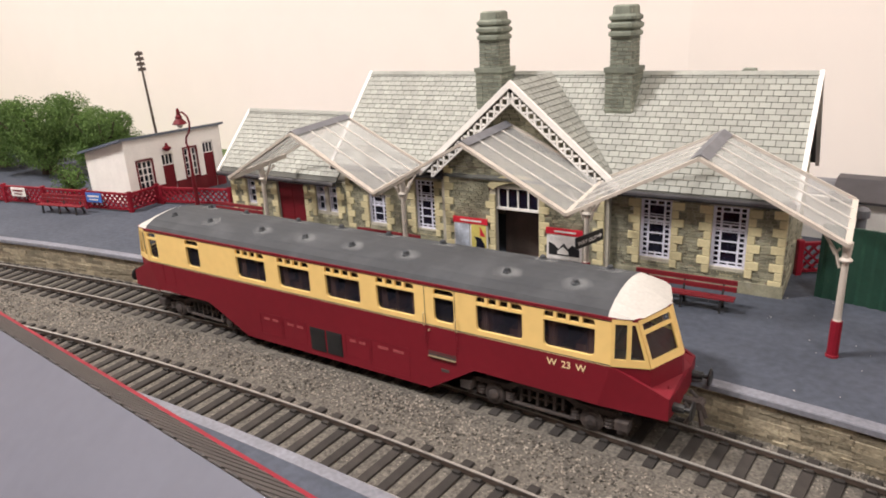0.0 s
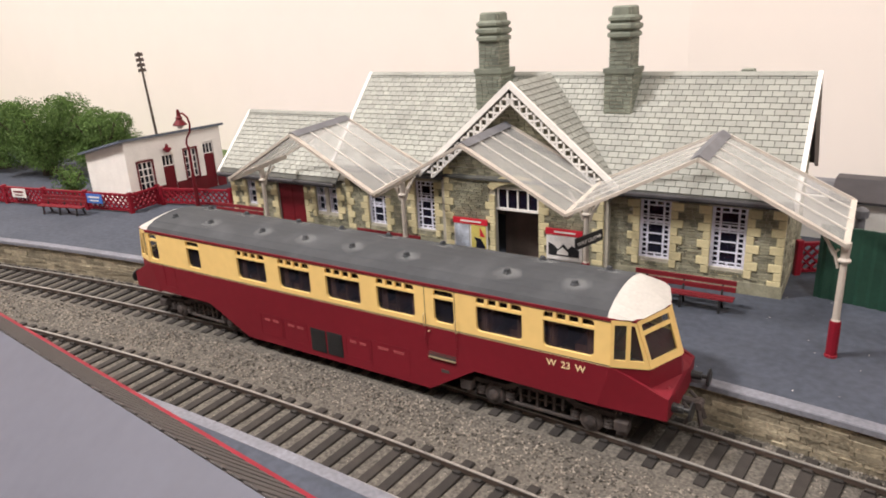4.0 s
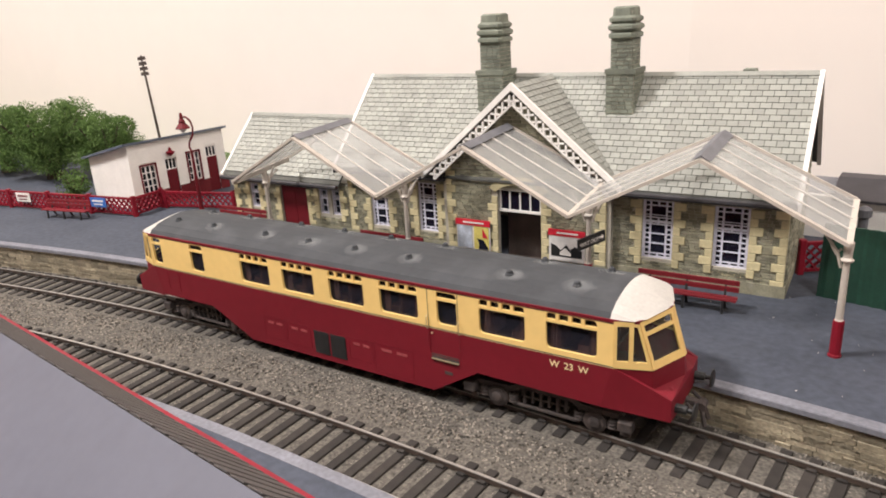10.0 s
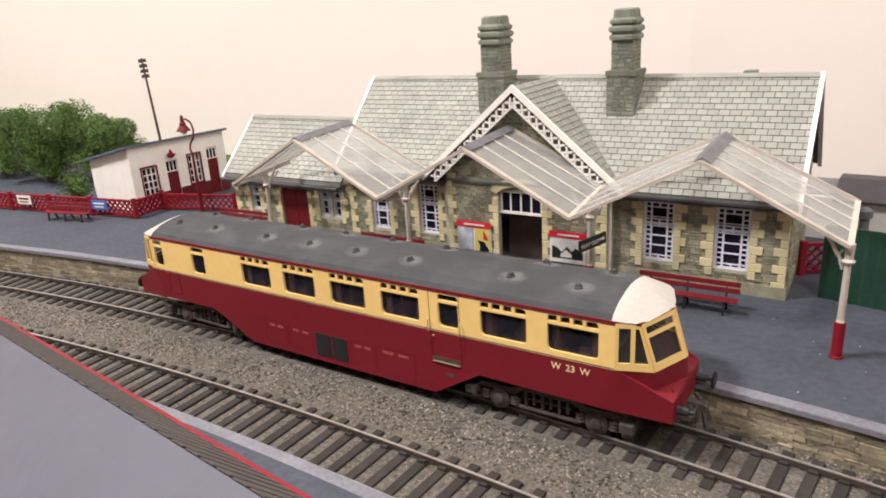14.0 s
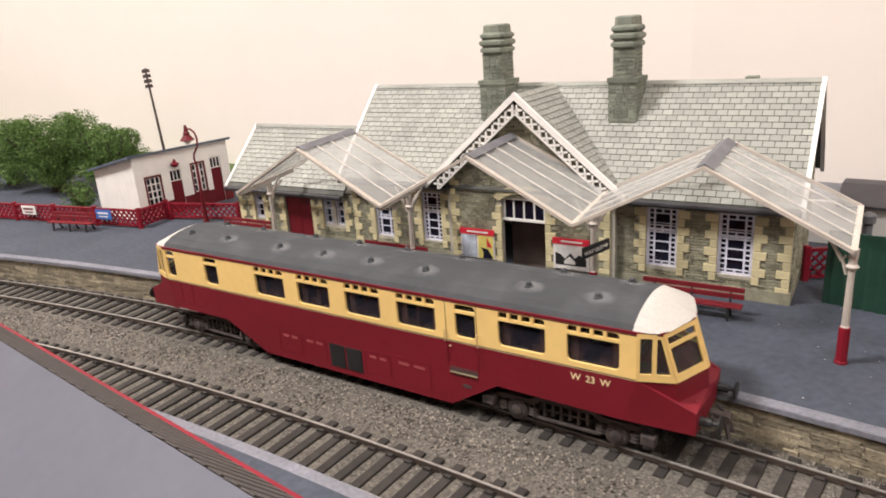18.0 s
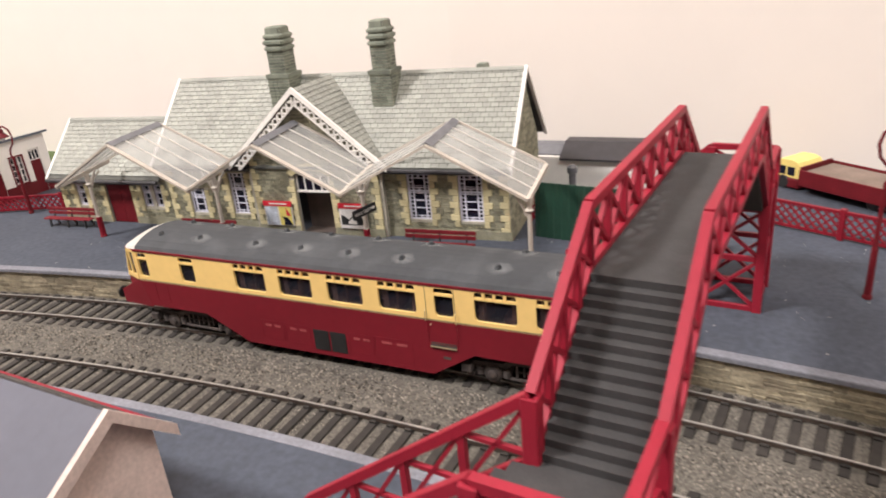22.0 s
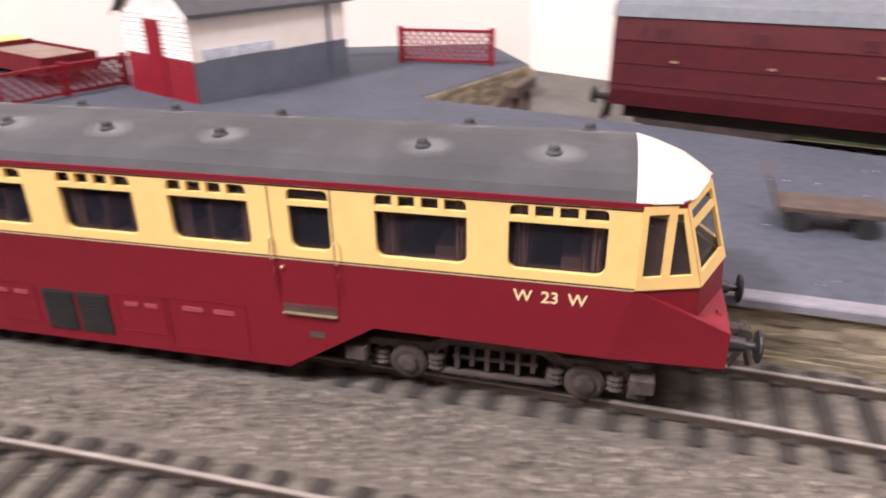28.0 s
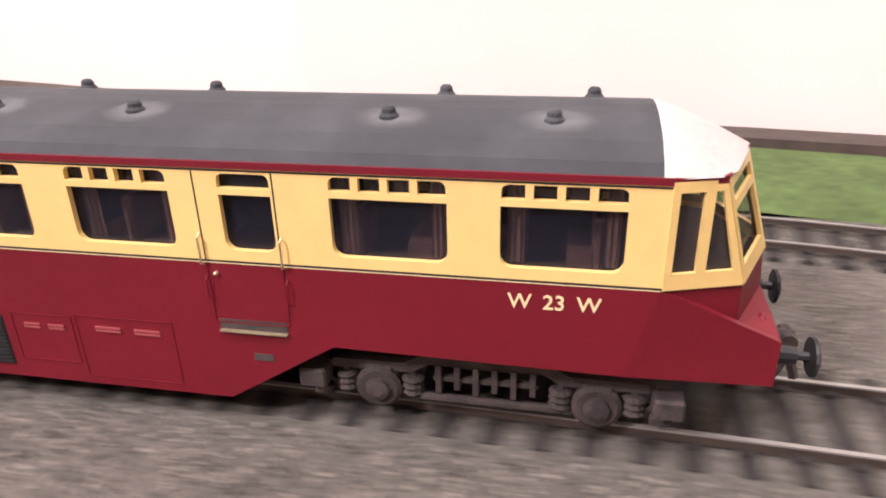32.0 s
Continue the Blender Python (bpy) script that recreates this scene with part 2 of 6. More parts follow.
# ---- building helpers (millimetres) ----
class Mesh:
    def __init__(self):
        self.v, self.f = [], []

    def add(self, verts, faces, m=None):
        n = len(self.v)
        self.v += [tuple(m @ Vector(p)) if m is not None else tuple(p) for p in verts]
        self.f += [tuple(n + i for i in f) for f in faces]
        return self

    def box(self, x0, x1, y0, y1, z0, z1, m=None, c=0.0):
        """A box, with its edges cut back by c when given."""
        if not c:
            vs = [(x, y, z) for z in (z0, z1) for y in (y0, y1) for x in (x0, x1)]
            return self.add(vs, [(0, 2, 3, 1), (4, 5, 7, 6), (0, 1, 5, 4), (2, 6, 7, 3), (0, 4, 6, 2), (1, 3, 7, 5)], m)
        ring = [(x0 + c, y0), (x1 - c, y0), (x1, y0 + c), (x1, y1 - c), (x1 - c, y1), (x0 + c, y1), (x0, y1 - c), (x0, y0 + c)]
        k = [((x0 + x1) / 2, (y0 + y1) / 2)]
        inner = [(x + (c if x < k[0][0] else -c) * 0.7, y + (c if y < k[0][1] else -c) * 0.7) for x, y in ring]
        return self.loft([[(x, y, z0) for x, y in ring], [(x, y, z1 - c) for x, y in ring], [(x, y, z1) for x, y in inner]], m=m)

    def loft(self, rings, m=None, caps=True, closed=True):
        n = len(rings[0])
        vs = [p for r in rings for p in r]
        fs = []
        for i in range(len(rings) - 1):
            for j in range(n if closed else n - 1):
                a, b = i * n + j, i * n + (j + 1) % n
                fs.append((a, b, b + n, a + n))
        if caps and closed:
            fs += [tuple(range(n - 1, -1, -1)), tuple(range((len(rings) - 1) * n, len(rings) * n))]
        return self.add(vs, fs, m)

    def prism(self, poly, d0, d1, axis="z", m=None):
        """A flat outline pushed along an axis: poly is (x, y) for z, (x, z) for y, (y, z) for x."""
        def at(a, b, d):
            return (a, b, d) if axis == "z" else (a, d, b) if axis == "y" else (d, a, b)
        return self.loft([[at(a, b, d0) for a, b in poly], [at(a, b, d1) for a, b in poly]], m=m)

    def bar(self, p, q, w, h=None, up=(0, 0, 1), m=None):
        """A square bar from p to q, w wide and h deep."""
        h = h or w
        p, q = Vector(p), Vector(q)
        d = (q - p).normalized()
        a = d.cross(Vector(up))
        if a.length < 1e-4:
            a = d.cross(Vector((1, 0, 0)))
        a.normalize()
        b = a.cross(d)
        off = [(-a * w - b * h) / 2, (a * w - b * h) / 2, (a * w + b * h) / 2, (-a * w + b * h) / 2]
        return self.loft([[tuple(p + o) for o in off], [tuple(q + o) for o in off]], m=m)

    def tube(self, pts, radii, n=8, m=None):
        rings = []
        pts = [Vector(p) for p in pts]
        if not isinstance(radii, (list, tuple)):
            radii = [radii] * len(pts)
        for i, p in enumerate(pts):
            d = (pts[min(i + 1, len(pts) - 1)] - pts[max(i - 1, 0)]).normalized()
            a = d.cross(Vector((0.31, 0.9, 0.2))).normalized()
            b = d.cross(a)
            rings.append([tuple(p + (a * math.cos(2 * math.pi * k / n) + b * math.sin(2 * math.pi * k / n)) * radii[i]) for k in range(n)])
        return self.loft(rings, m=m)

    def lathe(self, profile, n=12, m=None):
        """Turned round z: profile is (radius, z)."""
        return self.loft([[(r * math.cos(2 * math.pi * k / n), r * math.sin(2 * math.pi * k / n), z) for k in range(n)] for r, z in profile], m=m)

    def pierced(self, u0, u1, v0, v1, holes, d0, d1, axis="y", m=None):
        """A wall with rectangular openings (u0, u1, v0, v1) right through it."""
        us = sorted({u0, u1, *(h[0] for h in holes), *(h[1] for h in holes)})
        for a, b in zip(us, us[1:]):
            mid = (a + b) / 2
            z = v0
            for lo, hi in sorted((h[2], h[3]) for h in holes if h[0] < mid < h[1]) + [(v1, v1)]:
                if lo - z > 1e-6:
                    self.prism([(a, z), (b, z), (b, lo), (a, lo)], d0, d1, axis, m)
                z = max(z, hi)
        return self

    def data(self, name, material, weld=False):
        me = bpy.data.meshes.new(name)
        me.from_pydata([(x * MM, y * MM, z * MM) for x, y, z in self.v], [], self.f)
        bm = bmesh.new()
        bm.from_mesh(me)
        if weld:
            bmesh.ops.remove_doubles(bm, verts=bm.verts, dist=1e-6)
        bmesh.ops.recalc_face_normals(bm, faces=bm.faces)
        bm.to_mesh(me)
        bm.free()
        me.materials.append(material)
        return me


def part(name, mesh, material, parent=None, label="", smooth=False, weld=False):
    me = mesh.data(name, material, weld)
    if smooth:
        for p in me.polygons:
            p.use_smooth = True
    ob = new(name, me)
    ob.parent = parent
    return tagged(ob, label)


def thing(name, m, label, category, group="", kind=""):
    ob = new(name)
    ob.empty_display_size = 0.01
    ob.matrix_world = m
    return tagged(ob, label, category, group, kind)


def solid(name, mesh, material, m, label, category, group="", kind="", smooth=False):
    ob = part(name, mesh, material, None, label, smooth)
    ob.matrix_world = m
    return tagged(ob, label, category, group, kind)


# ---- the line: a gentle curve, measured along the platform road from the railcar's first stand ----
KAP = [-518, -539, -581, -646, -701, -747, -706, -591, -568, -572, -579, -574, -528, -454, -398, -357, -331, -319]
SGRID = np.arange(-900, 1701, 2.0)
HEAD = np.cumsum(np.interp(SGRID, np.arange(-300, 1401, 100.0), np.array(KAP) * 1e-6)) * 2
ZERO = int(np.argmin(abs(SGRID)))
HEAD = HEAD - HEAD[ZERO]
LX, LY = np.cumsum(np.cos(HEAD)) * 2, np.cumsum(np.sin(HEAD)) * 2
LX, LY = LX - LX[ZERO], LY - LY[ZERO]


def line_at(s, d=0.0):
    """x, y and heading (degrees) at s along the line, d to its left (away from the viewer)."""
    h = float(np.interp(s, SGRID, HEAD))
    x, y = float(np.interp(s, SGRID, LX)), float(np.interp(s, SGRID, LY))
    return x - math.sin(h) * d, y + math.cos(h) * d, math.degrees(h)


def ribbon(mesh, s0, s1, step, profile):
    """Sweeps an outline of (d, z) along the line."""
    rings = []
    n = max(2, int((s1 - s0) / step))
    for i in range(n + 1):
        s = s0 + (s1 - s0) * i / n
        rings.append([(*line_at(s, d)[:2], z) for d, z in profile])
    return mesh.loft(rings)


# ---- ground, tracks, platforms ----
RAIL_H, SLEEP_Z = 1.9, -1.9


def track(name, s0, s1, d, label, pieces, place=line_at, half=8.25):
    top = thing(name, Matrix(), label, "railway track", kind="structure")
    for side in (-half, half):
        web, head = Mesh(), Mesh()
        n = int((s1 - s0) / 12)
        for mesh, wide, z0, z1 in ((web, 0.34, -1.9, -0.35), (head, 0.45, -0.35, 0.0)):
            rings = []
            for i in range(n + 1):
                x, y, h = place(s0 + (s1 - s0) * i / n, d + side)
                a = math.radians(h)
                rings.append([(x - math.sin(a) * e, y + math.cos(a) * e, z) for e, z in ((-wide, z0), (wide, z0), (wide, z1), (-wide, z1))])
            mesh.loft(rings)
        rail = part("rail", web, M_RAIL, top)
        part("rail_head", head, M_RAILTOP, rail, "worn bright rail top")
    one = Mesh().box(-1.75, 1.75, -half - 6.2, half + 6.2, -1.7, 0, c=0.25)
    for e in (-half, half):
        one.box(-1.3, 1.3, e - 2.0, e - 0.7, 0, 0.75).box(-1.3, 1.3, e + 0.7, e + 2.0, 0, 0.75)
    shared = one.data("sleeper", M_SLEEPER)
    rest = Mesh()
    rnd = random.Random(name)
    s = s0
    while s < s1:
        x, y, h = place(s, d)
        m = T(x, y, SLEEP_Z + rnd.uniform(-0.08, 0.05), 0, 0, h + rnd.uniform(-0.8, 0.8))
        if pieces[0] < s < pieces[1]:
            ob = new("sleeper", shared)
            ob.parent = top
            ob.matrix_world = m
        else:
            mm = pose(x, y, SLEEP_Z, 0, 0, h)
            rest.add(one.v, one.f, mm)
        s += 7.9
    if rest.v:
        tagged(part("far_sleepers", rest, M_SLEEPER, top), kind="stuff")
    return top


SIDING_S, SIDING_D = (400, 480, 530, 600, 700, 821, 900, 1000, 1080, 1170, 1300, 1500), (226, 211, 201, 189, 171, 150, 124, 95, 85, 80, 66, 52)


def siding_at(s, d=0.0):
    """The bay road behind the platform, which comes in towards the main line."""
    off = float(np.interp(s, SIDING_S, SIDING_D))
    x, y, _ = line_at(s, off)
    x2, y2, _ = line_at(s + 30, float(np.interp(s + 30, SIDING_S, SIDING_D)))
    a = math.atan2(y2 - y, x2 - x)
    return x - math.sin(a) * d, y + math.cos(a) * d, math.degrees(a)


def ground():
    base = Mesh()
    base.prism([(-1500, -260), (1700, -1300), (1700, 420), (-1500, 420)], -30, -5.2)
    solid("baseboard", base, M_BOARD, Matrix(), "brown wooden railway baseboard under ballast", "baseboard", kind="structure")
    bed = Mesh()
    n = 260
    rnd = random.Random(3)
    cross = [(-97, -5), (-90, -3.2), (-76, -2.7), (-60, -2.7), (-42, -2.9), (-34, -2.0), (-26, -1.7), (-19, -2.4), (-8, -2.7), (8, -2.7), (18, -3), (24, -3.2)]
    rows = []
    for i in range(n + 1):
        s = -700 + 2150 * i / n
        rows.append([(*line_at(s, d)[:2], z + rnd.uniform(-0.25, 0.25)) for d, z in cross])
    bed.loft(rows, closed=False)
    solid("ballast_bed", bed, M_BALLAST, Matrix(), "grey-brown stone ballast between the two tracks", "ballast", kind="structure", smooth=True)
    wide = Mesh()
    wide.loft([[(*line_at(s, d)[:2], -3.1 + rnd.uniform(-0.25, 0.25)) for d in (22, 34, 46, 58, 70, 84, 98)] for s in range(1070, 1400, 8)], closed=False)
    solid("ballast_beyond", wide, M_BALLAST, Matrix(), "grey ballast between the line and the siding beyond the platform", "ballast", kind="structure", smooth=True)
    # loose stones
    st = Mesh()
    shape = [(0.9, 0, 0), (-0.2, 0.8, 0.1), (-0.7, -0.5, -0.1), (0.1, -0.1, 0.75)]
    faces = [(0, 1, 3), (1, 2, 3), (2, 0, 3)]
    for i in range(100000):
        s = rnd.uniform(-330, 1330)
        d = rnd.choice((rnd.uniform(-50, -15), rnd.uniform(-50, -15), rnd.uniform(-74, -44), rnd.uniform(-16, 20), rnd.uniform(11, 20)))
        if s > 560 and rnd.random() < 0.35:
            d = rnd.uniform(18, 85) if s > 1110 else d
        x, y, h = line_at(s, d)
        r = rnd.uniform(0.4, 0.95)
        on_sleeper = -77.5 < d < -38.5 or -17.8 < d < 17.8
        r = r * 0.75 if on_sleeper else r
        z = -2.95 if on_sleeper else float(np.interp(d, [c[0] for c in cross], [c[1] for c in cross]))
        if abs(abs(d) - 9.2) < 1.6 or abs(abs(d + 58) - 10.8) < 1.6:
            continue
        m = pose(x, y, z, rnd.uniform(-40, 40), rnd.uniform(-40, 40), rnd.uniform(0, 360))
        st.add([(a * r, b * r, c * r) for a, b, c in shape], faces, m)
    solid("ballast_stones", st, M_STONES, Matrix(), "loose grey and buff ballast stones round the sleepers", "ballast", kind="stuff")


ground()
track("platform_track", -640, 1400, 0.0, "dark sleepered model track with dull rails beside the platform", (-330, 1290), half=9.2)
track("near_track", -640, 1400, -58.0, "dark sleepered model track beside the near platform", (-330, 760), half=10.8)
track("bay_track", 500, 1400, 0.0, "bay siding track behind the platform", (980, 1330), siding_at)

PLAT, EDGE = 12.5, 17.5


# the platform runs to END, then ramps down; its back edge follows the bay
END, RAMP = 1090, 1150
BACK_S, BACK_D = (470, 553, 629, 740, 850, 1000, 1095, 1150), (180, 157, 134, 116, 94, 60, 43, 32)


def platform():
    top = Mesh()
    outline = [line_at(s, EDGE + 3.5)[:2] for s in range(-640, END + 1, 10)]
    back = [line_at(s, float(np.interp(s, BACK_S, BACK_D)))[:2] for s in range(END, 470, -10)]
    back += [(518, 98), (583, 173), (570, 262), (100, 320), (-900, 320)]
    poly = outline + back
    top.prism(poly, 4, PLAT)
    ob = solid("platform", top, M_TARMAC, Matrix(), "blue-grey tarmac platform surface with pale dusty marks", "platform", kind="structure")
    cope = Mesh()
    ribbon(cope, -640, END, 10, [(EDGE - 1.0, PLAT - 1.9), (EDGE - 1.0, PLAT - 0.2), (EDGE - 0.7, PLAT + 0.15), (EDGE + 3.6, PLAT + 0.15), (EDGE + 3.6, PLAT - 1.9)])
    part("coping", cope, M_EDGE, ob, "worn blue-grey platform edging")
    rnd = random.Random(11)
    # stone face in courses
    wall = Mesh()
    core = Mesh()
    ribbon(core, -640, END, 12, [(EDGE + 0.6, -4), (EDGE + 3, -4), (EDGE + 3, 10.6), (EDGE + 0.6, 10.6)])
    z = -3.5
    while z < 10.2:
        hgt = rnd.choice((1.1, 1.4, 1.8, 2.3))
        hgt = min(hgt, 10.6 - z)
        s = -640
        while s < END:
            ln = rnd.uniform(3.5, 13)
            x, y, h = line_at(s + ln / 2, EDGE + 0.8)
            wall.box(-ln / 2 + 0.08, ln / 2 - 0.08, -0.5 - rnd.uniform(0, 0.3), 0.6, 0.03, hgt - 0.05, pose(x, y, z, rnd.uniform(-7, 9), rnd.uniform(-0.5, 0.5), h + rnd.uniform(-2, 2)))
            s += ln
        z += hgt
    part("platform_face_core", core, M_PMORTAR, ob)
    tagged(part("platform_face_stones", wall, M_PSTONE, ob, "coursed buff stone platform face"), kind="stuff")
    # end wall of the platform at the bay
    w2 = Mesh()
    for k in range(7):
        for j in range(10):
            w2.box(j * 10 + (k % 2) * 4, j * 10 + 9.6 + (k % 2) * 4, -1.2 - rnd.uniform(0, .5), 1, -4 + k * 2.3, -4 + k * 2.3 + 2.1)
    m = T(518, 98, 0, 0, 0, math.degrees(math.atan2(75, 65)))
    e = part("bay_end_stones", w2, M_PSTONE, ob, "buff stone end wall of the bay")
    e.matrix_world = m
    tagged(e, kind="stuff")
    ramp = Mesh()
    rows = []
    for s in range(END, RAMP + 1, 6):
        u = (s - END) / (RAMP - END)
        z = PLAT - 15 * u
        rows.append([(*line_at(s, d)[:2], zz) for d, zz in ((EDGE, -6), (EDGE, z), (float(np.interp(s, BACK_S, BACK_D)), z), (float(np.interp(s, BACK_S, BACK_D)), -6))])
    part("platform_ramp", ramp.loft(rows), M_TARMAC, ob, "worn blue-grey ramp down at the platform end")
    near = Mesh()
    pts = [line_at(s, -81)[:2] for s in range(-640, 1401, 12)]
    near.prism(pts + [(1250, -900), (800, -620), (-900, -330)], -4, PLAT)
    nb = solid("near_platform", near, M_TARMAC, Matrix(), "blue-grey tarmac surface of the near platform", "platform", kind="structure")
    strip = Mesh()
    ribbon(strip, -640, 1400, 12, [(-84.6, PLAT - 1.5), (-80.6, PLAT - 1.5), (-80.6, PLAT + 0.15), (-84.6, PLAT + 0.15)])
    chips, rnd = Mesh(), random.Random(8)
    for k in range(420):
        s = rnd.uniform(-120, 1080)
        x, y, h = line_at(s, rnd.uniform(EDGE + 6, min(EDGE + 120, float(np.interp(s, BACK_S, BACK_D)) - 4)))
        r = rnd.uniform(0.12, 0.34)
        chips.add([(r, 0, 0), (0, r * 0.8, 0), (-r, 0, 0), (0, -r, 0), (0, 0, r * 0.7)], [(0, 1, 4), (1, 2, 4), (2, 3, 4), (3, 0, 4)], pose(x, y, PLAT, 0, 0, rnd.uniform(0, 90)))
    tagged(part("stray_chips", chips, M_BARS, ob, "pale chips strewn on the platform"), kind="stuff")
    part("platform_edge_line", strip, M_EDGE, nb, "pale worn platform edging")


platform()


def room():
    pts = [(-1500, 330), (63, 222), (270, 232), (340, 236), (450, 252), (600, 250)] + [siding_at(s, 72)[:2] for s in (700, 800, 900, 1000, 1150, 1300, 1450)]
    w = Mesh().loft([[(x, y, -500), (x, y + 14, -500), (x, y + 14, 1700), (x, y, 1700)] for x, y in pts])
    solid("wall_back", w, M_WALL, Matrix(), "plain warm cream painted wall behind the layout", "wall", kind="structure")
    c = Mesh().box(-2200, 2600, -2600, 700, 1700, 1760)
    solid("ceiling", c, M_CEIL, Matrix(), "plain white ceiling", "ceiling", kind="structure")
    f = Mesh().box(-2200, 2600, -2600, 700, -960, -900)
    solid("floor", f, M_FLOOR, Matrix(), "plain brown floor below the layout", "floor", kind="structure")
    for nm, q in (("wall_left", (-2260, -2200, -2600, 700, -900, 1700)), ("wall_right", (2600, 2660, -2600, 700, -900, 1700)), ("wall_front", (-2200, 2600, -2660, -2600, -900, 1700))):
        solid(nm, Mesh().box(*q), M_WALL, Matrix(), "plain cream room wall", "wall", kind="structure")


room()


# ---- railcar ----
S_ROWS = ((17.5, 0.0), (18, 5.2), (18.5, 18.1), (19, 26.6), (19.5, 35.0), (20, 44.8), (20.5, 55.3), (21, 68.2), (21.5, 82.3), (22, 98.5), (22.5, 115.1), (23, 135.2), (23.5, 155.7), (24, 179.3), (24.5, 202.7), (26.5, 316.8), (27, 360.2), (27.5, 404.6), (28, 457.0), (28.5, 518.8), (29, 580.5), (29.5, 641.8), (30, 707.0), (30.5, 777.3), (31, 858.4), (31.5, 941.9), (32, 1024.3))


def travel(t):
    ts, ss = [r[0] for r in S_ROWS], [r[1] for r in S_ROWS]
    if t <= ts[0]:
        return 0.0
    i = max(j for j in range(len(ts)) if ts[j] <= t)
    i = min(i, len(ts) - 2)

    def slope(j):
        if j <= 0:
            return 0.0
        if j >= len(ts) - 1:
            return (ss[-1] - ss[-2]) / (ts[-1] - ts[-2])
        return (ss[j + 1] - ss[j - 1]) / (ts[j + 1] - ts[j - 1])
    h = ts[i + 1] - ts[i]
    u = (t - ts[i]) / h
    return (ss[i] * (1 + 2 * u) * (1 - u) ** 2 + slope(i) * h * u * (1 - u) ** 2 + ss[i + 1] * u * u * (3 - 2 * u) - slope(i + 1) * h * u * u * (1 - u))


WAIST, CANT, HALF = 27.5, 42.8, 18.0
FRONT, REAR = 100.5, -112.0
# cab corners at heights z: reach and half width of the side pillar, then of the centre pillars
NOSE = ((16.0, 14.9, 14.3, 21.0, 0.9), (21.0, 14.9, 14.3, 20.9, 0.9), (WAIST, 14.8, 14.4, 20.4, 0.9), (CANT, 10.5, 15.8, 15.8, 0.9))
START, APRON, LEDGE = 3.8, 20.9, 19.4


